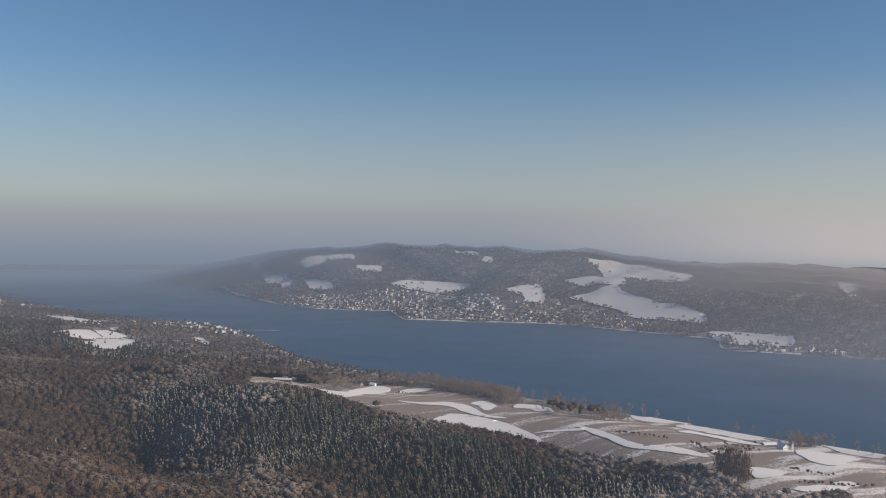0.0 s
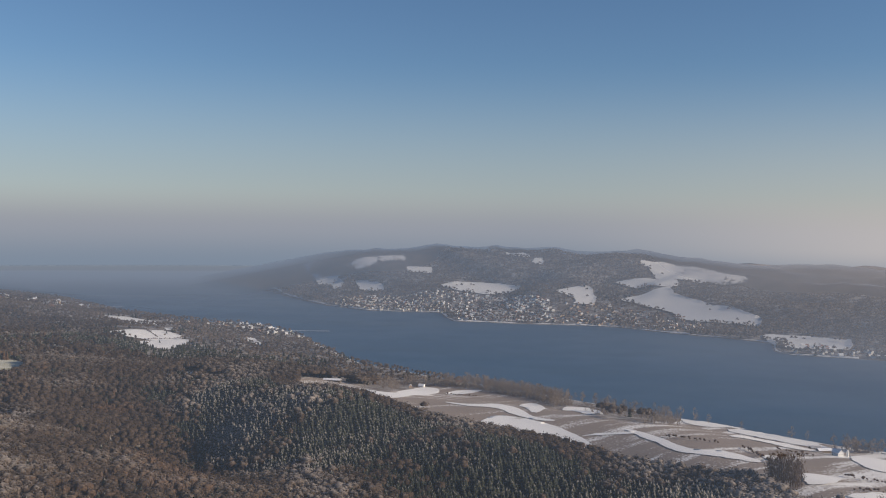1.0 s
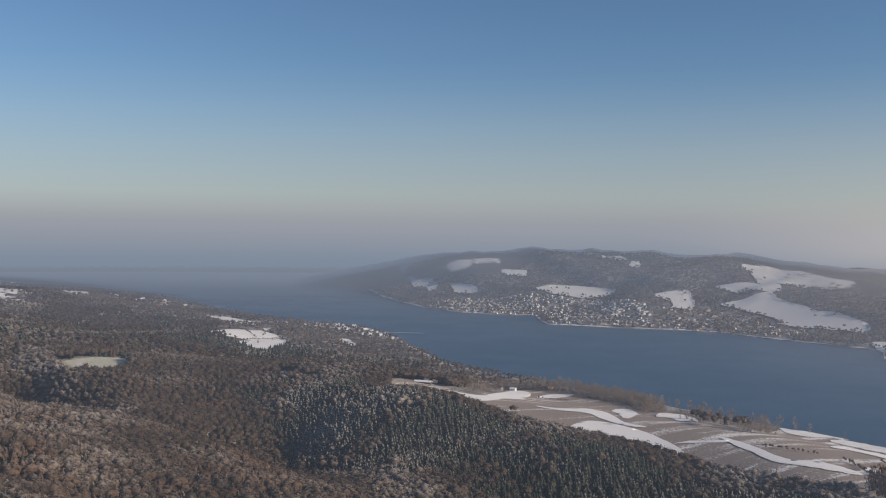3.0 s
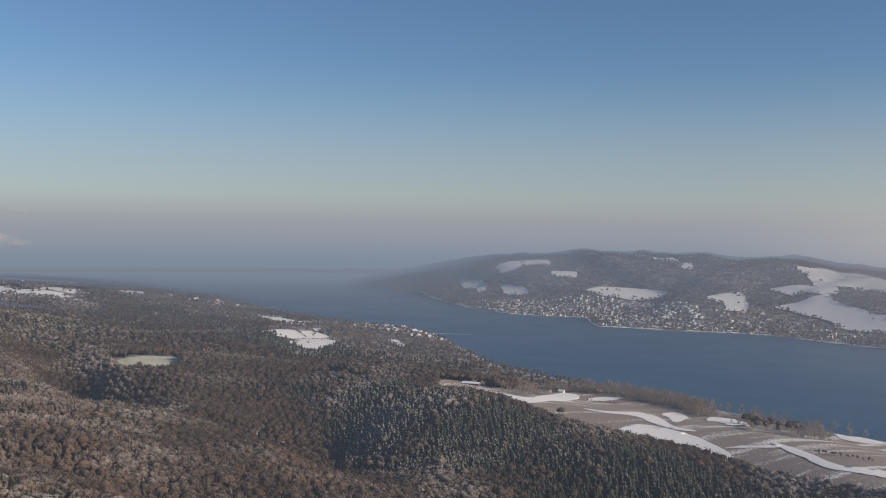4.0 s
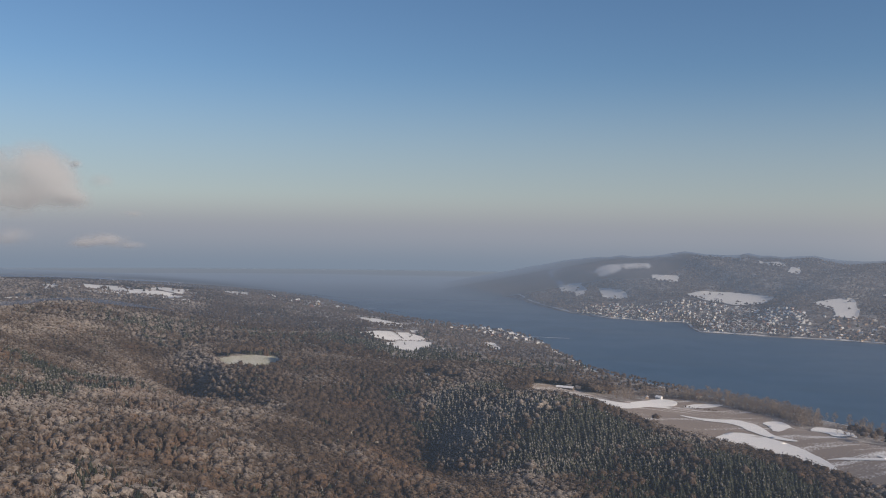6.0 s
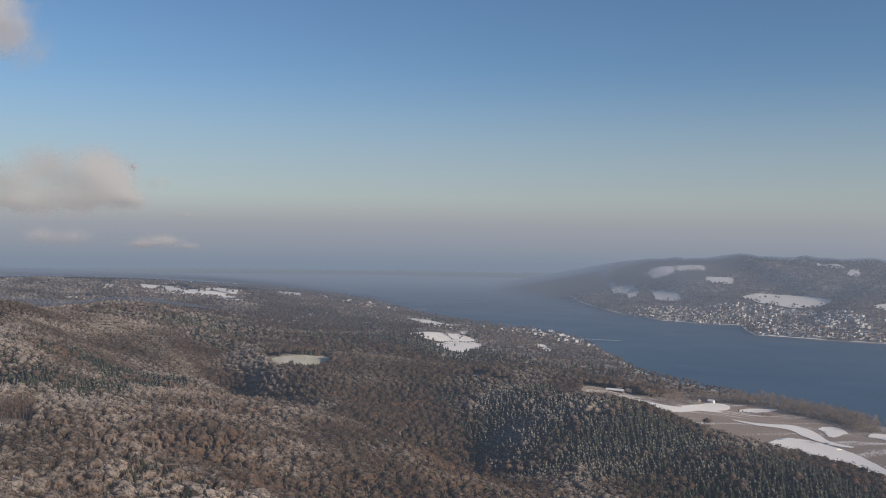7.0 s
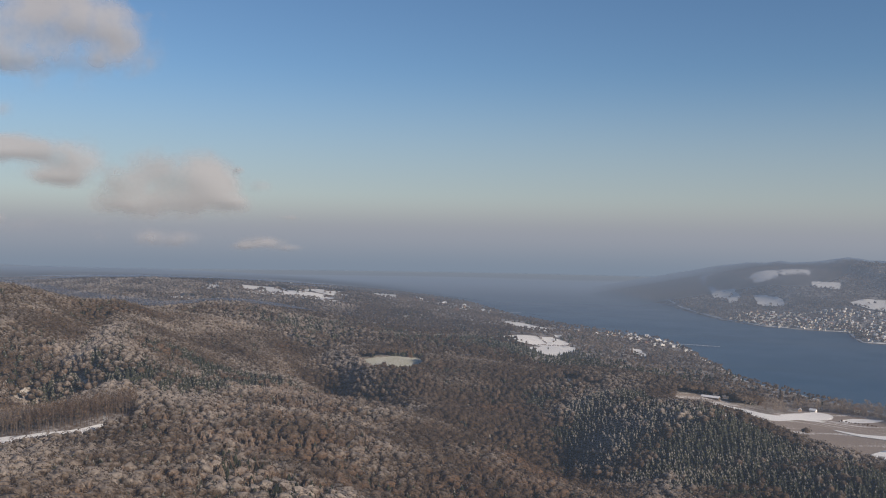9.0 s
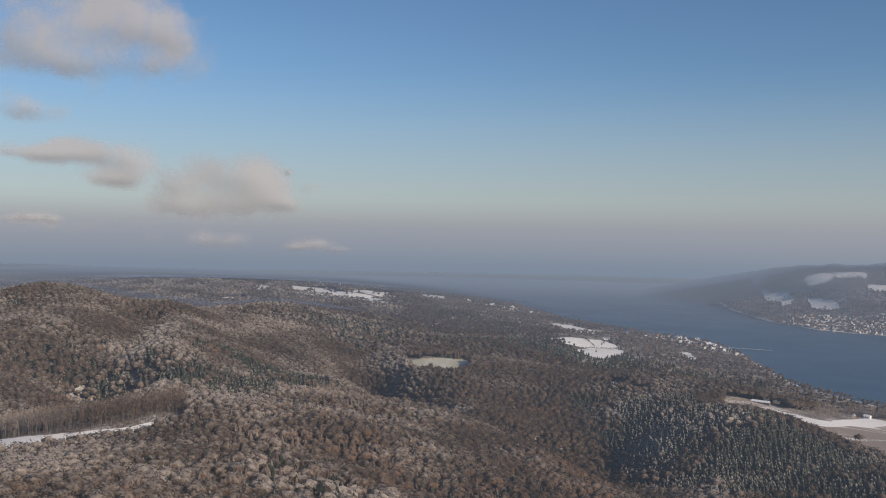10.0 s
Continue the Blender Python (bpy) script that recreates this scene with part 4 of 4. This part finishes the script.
settle("near", 56, "houses of the near lakeside village", 12, 0.5)
settle("string", 14, "houses of the near lakeside village", 16, 0.52)
settle("chapel", 12, "houses along the shore road", 18, 0.72)
settle("hill", 18, "houses along the shore road", 20, 0.72)
settle("plateau", 24, "houses of the plateau village", 24, 1.0)
settle("townA", 84, "houses of the town across the lake")
settle("townB", 94, "houses of the town across the lake")
settle("townC", 44, "houses of the suburb across the lake", 15)
settle("ham", 22, "houses of the hamlet on the far shore", 15)


def more_houses(place, many, material, label):
    """The rest of a far town as one mesh: walls with steep roofs, too small to tell apart."""
    outline = VILLAGES[place]
    o = np.array(outline, float)
    x, y = HOUSES.uniform(o[:, 0].min(), o[:, 0].max(), many * 4), HOUSES.uniform(o[:, 1].min(), o[:, 1].max(), many * 4)
    m = np.nonzero((inland(x, y, outline) > 3) & (height(x, y) > 0.8))[0][:many]
    x, y = x[m], y[m]
    w, n, e = HOUSES.uniform(3.6, 5.4, len(m)) / 2, HOUSES.uniform(4.8, 7, len(m)) / 2, HOUSES.uniform(2.2, 3.4, len(m))
    a = 0.5 * np.sin(x / 90) + HOUSES.choice([0, 1.571], len(m)) + HOUSES.normal(0, 0.15, len(m))
    z = height(x, y)
    rows = []
    for side in (-1, 1):
        for u, h in ((-1, -1.5), (1, -1.5), (1, e), (0, e + 0.85 * w), (-1, e)):
            rows.append(np.stack([x + u * w * np.cos(a) - side * n * np.sin(a), y + u * w * np.sin(a) + side * n * np.cos(a), z + h], -1))
    verts = np.stack(rows, 1).reshape(-1, 3)
    walls = np.array([(0, 1, 2), (0, 2, 4), (4, 2, 3), (5, 7, 6), (5, 9, 7), (9, 8, 7), (1, 6, 7), (1, 7, 2), (5, 0, 4), (5, 4, 9)])
    roofs = np.array([(2, 7, 8), (2, 8, 3), (3, 8, 9), (3, 9, 4)])
    step = 10 * np.arange(len(m))[:, None, None]
    body = from_arrays("town_walls", verts, (walls[None] + step).reshape(-1, 3), material)
    tagged(body, label, "town", kind="stuff")
    bare = HOUSES.uniform(0, 1, len(m)) < 0.55
    for some, mat, roof_label in ((~bare, M_ROOFSNOW, "snowy roofs of a lakeside town"), (bare, M_TILES, "brown tiled roofs of a lakeside town")):
        tops = from_arrays("town_roofs", verts + [0, 0, 0.15], (roofs[None] + step[some]).reshape(-1, 3), mat)
        tagged(tops, roof_label, "town", kind="stuff")


more_houses("townA", 300, M_CREAM, "cream house walls of a lakeside town")
more_houses("townB", 380, M_WHITE, "white house walls of a lakeside town")
more_houses("townC", 170, M_OCHRE, "ochre house walls of a lakeside suburb")
more_houses("ham", 40, M_WHITE, "white house walls of a lakeside hamlet")
more_houses("plateau", 20, M_WHITE, "white house walls of a plateau village")


# ---- farms, church and jetties ----
def stand_at(ob, place, turn, size=1.0):
    x, y = place
    ob.matrix_basis = pose(x, y, float(height([x], [y])[0]), 0, 0, turn) @ Matrix.Diagonal((size, size, size, 1))
    return ob


stand_at(house("barn", 9, 34, 4.0, 6.6, M_BOARDS, M_ROOFSNOW, "long low wooden barn under a snow-covered roof", True, False), SPOTS["barn"], 82, 0.6)
tagged(stand_at(house("farmhouse", 10, 16, 5.6, 9.6, M_WHITE, M_ROOFSNOW, "white farmhouse with a snowy roof among bare trees", True), SPOTS["farm"], 70, 0.5), group="farms by the vineyards")
tagged(stand_at(house("farmhouse", 8, 11, 4.6, 8.0, M_OCHRE, M_ROOFSNOW, "small ochre farm building beside a snowy yard", True), SPOTS["shed"], 10, 0.5), group="farms by the vineyards")
tagged(stand_at(house("farmhouse", 9, 13, 6.0, 10.0, M_CREAM, M_TILES, "cream house with a red tiled roof near the lake shore", True), SPOTS["redroof"], 95, 0.6), group="farms by the vineyards")
tagged(stand_at(house("farmhouse", 9, 14, 6.2, 10.0, M_WHITE, M_ROOFSNOW, "white farmhouse with a snowy roof amid snowy fields", True), SPOTS["yard"], 20, 0.56), group="farms by the vineyards")
tagged(stand_at(house("farm_shed", 10, 20, 4.5, 7.0, M_BOARDS, M_ROOFSNOW, "dark boarded farm shed with a snow-covered roof", False, False), SPOTS["yardb"], 100, 0.58), group="farms by the vineyards")
tagged(stand_at(house("farm_shed", 9, 18, 4.0, 6.4, M_BOARDS, M_SLATE, "dark boarded farm shed with a grey roof", False, False), SPOTS["yardc"], 105, 0.55), group="farms by the vineyards")


def silo(place):
    root = new("silo")
    tagged(root, "tall pale grey farm silo beside a white farmhouse", "silo")
    bm = bmesh.new()
    bmesh.ops.create_cone(bm, segments=20, radius1=1.9, radius2=1.9, depth=10, cap_ends=True, matrix=Matrix.Translation((0, 0, 4.5)))
    part("drum", bm, M_WHITE, root)
    bm = bmesh.new()
    bmesh.ops.create_cone(bm, segments=20, radius1=2.05, radius2=0.3, depth=1.4, cap_ends=True, matrix=Matrix.Translation((0, 0, 10.2)))
    part("cap", bm, M_ROOFSNOW, root)
    return stand_at(root, place, 0, 0.55)


silo((SPOTS["yard"][0] + 9, SPOTS["yard"][1] + 3))


def church(place):
    """A white church: nave, tower with a pointed roof."""
    root = house("church", 11, 20, 8.0, 13.5, M_WHITE, M_ROOFSNOW, "white church with a snowy roof and a small pointed tower", True, False)
    tagged(root, category="church")
    part("tower", slab(bmesh.new(), (5, 5, 20), (0, -11.5, 8.5)), M_WHITE, root)
    bm = bmesh.new()
    bmesh.ops.create_cone(bm, segments=4, radius1=3.9, radius2=0.05, depth=6, cap_ends=True, matrix=pose(0, -11.5, 21.5, 0, 0, 45))
    part("spire", bm, M_SLATE, root)
    return stand_at(root, place, 60, 0.45)


church(CHAPEL[0])


def jetty(place, turn, long):
    """A wooden landing stage on piles."""
    root = new("jetty")
    tagged(root, "long narrow snow-covered wooden jetty reaching out over the lake", "jetty", "jetties of the near shore")
    for k in range(int(long / 3)):
        part("plank", slab(bmesh.new(), (2.9, 3.0, 0.18), (1.5 + 3 * k, 0, 1.3)), M_ROOFSNOW, root)
        for side in (-1, 1):
            bm = bmesh.new()
            bmesh.ops.create_cone(bm, segments=8, radius1=0.16, radius2=0.14, depth=4.5, cap_ends=True, matrix=Matrix.Translation((1.5 + 3 * k, 1.3 * side, -0.6)))
            if k % 2 == 0:
                part("pile", bm, M_BOARDS, root)
            else:
                bm.free()
    root.matrix_basis = pose(place[0], place[1], 0, 0, 0, turn)
    return root


jetty((-408, 1901), 3, 78)
jetty((-1034, 2320), 27, 102)


# ---- distance ----
def haze_shader(nodes, links, thin, colour):
    """A sheet painted as haze that lets part of what lies behind through: lit evenly, as if from above."""
    up = nodes.new("ShaderNodeCombineXYZ")
    up.inputs["Z"].default_value = 1.0
    veil, clear, mix = nodes.new("ShaderNodeBsdfDiffuse"), nodes.new("ShaderNodeBsdfTransparent"), nodes.new("ShaderNodeMixShader")
    links.new(colour, veil.inputs["Color"])
    links.new(up.outputs[0], veil.inputs["Normal"])
    links.new(thin, mix.inputs[0])
    links.new(clear.outputs[0], mix.inputs[1])
    links.new(veil.outputs[0], mix.inputs[2])
    links.new(mix.outputs[0], nodes["Material Output"].inputs["Surface"])


def make_painted_haze():
    mat, nodes, links, bsdf = blank("low_haze")
    geo, size = nodes.new("ShaderNodeNewGeometry"), nodes.new("ShaderNodeVectorMath")
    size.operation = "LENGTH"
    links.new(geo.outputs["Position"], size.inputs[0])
    # distant air painted as opacity that grows with distance from the origin
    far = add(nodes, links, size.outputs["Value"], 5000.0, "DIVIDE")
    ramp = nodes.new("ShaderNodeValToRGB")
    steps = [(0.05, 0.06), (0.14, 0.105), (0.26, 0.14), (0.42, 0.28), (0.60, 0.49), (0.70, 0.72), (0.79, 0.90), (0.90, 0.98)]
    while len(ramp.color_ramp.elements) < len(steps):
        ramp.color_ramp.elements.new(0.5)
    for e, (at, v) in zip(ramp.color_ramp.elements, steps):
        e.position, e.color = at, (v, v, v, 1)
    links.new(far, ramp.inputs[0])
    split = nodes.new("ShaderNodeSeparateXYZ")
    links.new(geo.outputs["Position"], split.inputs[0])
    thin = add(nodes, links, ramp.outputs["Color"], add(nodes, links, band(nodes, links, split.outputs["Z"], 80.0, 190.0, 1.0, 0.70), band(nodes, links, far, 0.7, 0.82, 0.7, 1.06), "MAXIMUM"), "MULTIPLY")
    # near water painted paler towards the sun by a denser veil
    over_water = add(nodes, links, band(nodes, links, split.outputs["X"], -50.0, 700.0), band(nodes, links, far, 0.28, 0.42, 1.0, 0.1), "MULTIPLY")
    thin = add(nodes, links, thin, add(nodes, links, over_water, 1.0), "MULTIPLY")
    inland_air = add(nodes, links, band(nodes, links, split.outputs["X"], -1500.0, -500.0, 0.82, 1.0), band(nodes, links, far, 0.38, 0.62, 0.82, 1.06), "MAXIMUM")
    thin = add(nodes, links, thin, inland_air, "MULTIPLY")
    thin = add(nodes, links, thin, band(nodes, links, split.outputs["X"], 300.0, 1300.0, 1.0, 1.65), "MULTIPLY")     # opacity painted thicker towards the sun
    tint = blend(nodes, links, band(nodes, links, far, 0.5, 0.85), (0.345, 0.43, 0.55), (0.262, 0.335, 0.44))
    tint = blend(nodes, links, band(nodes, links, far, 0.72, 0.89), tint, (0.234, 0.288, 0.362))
    # sunward brightness of the air is painted into the tint
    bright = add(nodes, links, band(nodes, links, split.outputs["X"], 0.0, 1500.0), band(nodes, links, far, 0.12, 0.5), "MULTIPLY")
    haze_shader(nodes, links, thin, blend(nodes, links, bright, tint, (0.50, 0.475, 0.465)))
    return mat


def make_glowing_haze():
    mat, nodes, links, bsdf = blank("glowing_haze")
    geo, split = nodes.new("ShaderNodeNewGeometry"), nodes.new("ShaderNodeSeparateXYZ")
    links.new(geo.outputs["Position"], split.inputs[0])
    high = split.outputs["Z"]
    # the backdrop glows by itself: horizon haze painted as emission, by height
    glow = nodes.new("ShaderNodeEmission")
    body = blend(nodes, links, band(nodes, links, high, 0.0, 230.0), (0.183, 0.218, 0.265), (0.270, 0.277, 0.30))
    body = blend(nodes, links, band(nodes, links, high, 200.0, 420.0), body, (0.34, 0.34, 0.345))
    # warm light on the sunward side is painted in as well
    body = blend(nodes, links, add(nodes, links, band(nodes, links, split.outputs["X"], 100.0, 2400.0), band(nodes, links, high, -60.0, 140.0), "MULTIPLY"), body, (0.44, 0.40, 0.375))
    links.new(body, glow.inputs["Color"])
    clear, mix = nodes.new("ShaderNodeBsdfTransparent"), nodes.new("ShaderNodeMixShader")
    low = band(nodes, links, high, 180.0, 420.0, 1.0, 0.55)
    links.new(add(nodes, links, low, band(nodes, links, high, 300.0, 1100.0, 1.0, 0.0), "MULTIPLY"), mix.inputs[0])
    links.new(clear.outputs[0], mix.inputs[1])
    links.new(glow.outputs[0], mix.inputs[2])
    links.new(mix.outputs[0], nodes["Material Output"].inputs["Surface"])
    return mat


# added ring that closes the distance with its own painted glow
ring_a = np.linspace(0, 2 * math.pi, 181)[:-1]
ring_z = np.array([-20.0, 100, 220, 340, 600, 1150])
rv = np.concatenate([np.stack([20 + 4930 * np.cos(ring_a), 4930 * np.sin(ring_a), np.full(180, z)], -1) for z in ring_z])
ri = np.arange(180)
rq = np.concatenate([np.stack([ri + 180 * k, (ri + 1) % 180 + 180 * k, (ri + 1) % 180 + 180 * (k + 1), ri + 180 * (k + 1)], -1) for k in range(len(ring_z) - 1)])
tagged(from_arrays("backdrop", rv, rq, make_glowing_haze(), smooth=True), "glowing backdrop ring painted as grey-violet haze on the horizon", "haze", kind="structure")

# one sheet over lake and land, with haze painted into its opacity and tint
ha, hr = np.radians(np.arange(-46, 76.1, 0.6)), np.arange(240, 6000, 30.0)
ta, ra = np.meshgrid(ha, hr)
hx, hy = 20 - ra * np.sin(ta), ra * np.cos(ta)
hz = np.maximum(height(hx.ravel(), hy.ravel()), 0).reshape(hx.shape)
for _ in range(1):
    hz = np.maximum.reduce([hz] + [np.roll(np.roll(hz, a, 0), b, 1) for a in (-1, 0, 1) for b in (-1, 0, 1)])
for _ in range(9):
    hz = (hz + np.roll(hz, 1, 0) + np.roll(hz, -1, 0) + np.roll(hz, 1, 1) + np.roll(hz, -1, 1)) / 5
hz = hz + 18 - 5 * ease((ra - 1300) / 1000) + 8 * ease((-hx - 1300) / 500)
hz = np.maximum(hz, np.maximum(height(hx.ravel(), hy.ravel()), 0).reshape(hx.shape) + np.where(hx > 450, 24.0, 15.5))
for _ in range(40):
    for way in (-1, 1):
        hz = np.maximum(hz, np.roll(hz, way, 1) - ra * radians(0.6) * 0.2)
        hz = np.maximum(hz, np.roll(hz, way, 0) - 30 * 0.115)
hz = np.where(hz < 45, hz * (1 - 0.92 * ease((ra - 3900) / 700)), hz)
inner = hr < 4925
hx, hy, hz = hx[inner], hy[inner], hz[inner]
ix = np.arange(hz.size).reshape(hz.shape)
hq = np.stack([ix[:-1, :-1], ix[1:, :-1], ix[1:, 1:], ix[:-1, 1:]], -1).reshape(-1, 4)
tagged(from_arrays("low_haze", np.stack([hx.ravel(), hy.ravel(), hz.ravel()], -1), hq, make_painted_haze(), smooth=True), "see-through sheet painted as thin bluish haze over the lake and far hills", "haze", kind="stuff")


# ---- clouds ----
def make_cloud():
    mat, nodes, links, bsdf = blank("cloud")
    rim = nodes.new("ShaderNodeAttribute")
    rim.attribute_name = "rim"
    wisps = add(nodes, links, add(nodes, links, grain(nodes, links, 0.0045, 4.0, 0.5), 0.5, "SUBTRACT"), 2.1, "MULTIPLY")
    frayed = add(nodes, links, wisps, band(nodes, links, rim.outputs["Fac"], 0.02, 0.3), "MULTIPLY")
    dense = band(nodes, links, add(nodes, links, rim.outputs["Fac"], frayed), 0.03, 1.15, 0.0, 0.86)
    veil, through_, clear, mix, both = (nodes.new("ShaderNodeBsdfDiffuse"), nodes.new("ShaderNodeBsdfTranslucent"), nodes.new("ShaderNodeBsdfTransparent"),
                                        nodes.new("ShaderNodeMixShader"), nodes.new("ShaderNodeMixShader"))
    for n in (veil, through_):
        n.inputs["Color"].default_value = (0.368, 0.368, 0.39, 1)
    both.inputs[0].default_value = 0.3
    links.new(veil.outputs[0], both.inputs[1]), links.new(through_.outputs[0], both.inputs[2])
    links.new(dense, mix.inputs[0])
    links.new(clear.outputs[0], mix.inputs[1]), links.new(both.outputs[0], mix.inputs[2])
    links.new(mix.outputs[0], nodes["Material Output"].inputs["Surface"])
    return mat


M_CLOUD = make_cloud()


def cloud_body(name, puffs, thick):
    """A billowing cloud 4.9 km off: puffs by degrees left of +y, degrees over the horizon, half width and half height."""
    p = np.array(puffs)
    lo, hi = (p[:, :2] - 2.4 * p[:, 2:]).min(0), (p[:, :2] + 2.4 * p[:, 2:]).max(0)
    n, k = int((hi[0] - lo[0]) / 0.16) + 2, int((hi[1] - lo[1]) / 0.13) + 2
    turn, high = np.meshgrid(np.linspace(hi[0], lo[0], n), np.linspace(lo[1], hi[1], k))
    puff = [np.exp(-((turn - a) / w) ** 2 - ((high - b) / h) ** 2) for a, b, w, h in puffs]
    soft = 1 - np.prod([1 - 0.85 * q for q in puff], axis=0)
    bulge = 12 * soft + sum(26 * h * q for q, (a, b, w, h) in zip(puff, puffs))
    a, r = np.radians(turn), 4890 - bulge
    at = np.stack([20 - r * np.sin(a), r * np.cos(a), 220 + r * np.tan(np.radians(high))], -1)
    ix = np.arange(n * k).reshape(k, n)
    quads = np.stack([ix[:-1, :-1], ix[:-1, 1:], ix[1:, 1:], ix[1:, :-1]], -1).reshape(-1, 4)
    ob = from_arrays(name, at.reshape(-1, 3), quads, M_CLOUD, smooth=True)
    ob.data.attributes.new("rim", "FLOAT", "POINT").data.foreach_set("value", (1.3 * thick * np.clip(soft - 0.03, 0, 1)).ravel().astype(np.float32))
    return ob


def cloud(puffs, label, thick=1.0, wisps=0):
    """A cloud with its main body and its last few puffs as loose wisps."""
    root = new("cloud")
    a, b = puffs[0][:2]
    root.location = (20 - 4890 * math.sin(radians(a)), 4890 * math.cos(radians(a)), 220 + 4890 * math.tan(radians(b)))
    for name, some in [("body", puffs[:len(puffs) - wisps])] + [("wisp", [p]) for p in puffs[len(puffs) - wisps:]]:
        ob = cloud_body(name, some, thick if name == "body" else 0.6 * thick)
        ob.parent = root
        ob.matrix_parent_inverse = Matrix.Translation(root.location).inverted()
    return tagged(root, label, "cloud", "clouds over the plateau")


cloud([(52.7, 10.78, 2.58, 1.89), (50.0, 11.49, 2.92, 1.89), (48.2, 11.49, 2.06, 1.72), (46.0, 11.03, 1.72, 1.55), (52.4, 8.97, 2.41, 0.86),
       (54.4, 10.01, 1.72, 1.37), (48.5, 9.27, 3.09, 0.86), (44.9, 12.05, 0.96, 0.89)], "large pale grey cumulus cloud with soft sunlit edges", 0.85, 1)
cloud([(55.0, 6.77, 2.41, 0.86), (53.8, 6.39, 1.72, 0.69), (50.6, 7.71, 3.09, 0.76)], "thin pale veil of cloud under a cumulus", 0.45, 1)
cloud([(53.8, 3.91, 1.89, 0.48), (52.1, 4.05, 2.06, 0.62), (49.7, 4.17, 1.89, 0.82), (48.4, 3.35, 1.37, 0.96), (49.6, 2.65, 1.55, 0.48), (55.0, 3.85, 1.03, 0.27)],
      "long grey cumulus cloud drifting over the woods", 1.0, 1)
cloud([(45.9, 2.29, 1.44, 0.96), (44.0, 3.01, 1.89, 1.1), (42.3, 3.22, 1.72, 1.17), (41.0, 2.26, 1.72, 1.17), (43.0, 1.37, 2.58, 0.89), (45.9, 1.13, 1.37, 0.62),
       (39.7, 1.45, 1.03, 0.48), (39.5, 3.31, 0.34, 0.24), (38.3, 2.32, 0.76, 0.45), (36.6, 0.59, 0.82, 0.21)], "grey cumulus cloud with ragged wisps over the lake haze", 0.92, 3)
cloud([(37.9, -0.9, 1.1, 0.38), (39.0, -1.12, 1.03, 0.27), (36.6, -1.22, 0.89, 0.21)], "small bright sunlit cloud low over the haze", 0.85, 1)
cloud([(53.8, 0.36, 0.89, 0.31), (52.6, 0.29, 0.48, 0.34), (54.9, 0.3, 1.37, 0.27)], "small bright sunlit cloud low over the haze", 0.8, 1)
cloud([(45.2, -0.68, 2.41, 0.55), (42.6, -0.8, 2.06, 0.48), (53.8, -0.17, 5.5, 0.48), (48.1, 0.1, 4.12, 0.34)], "pale veil of low cloud in the haze", 0.32, 2)
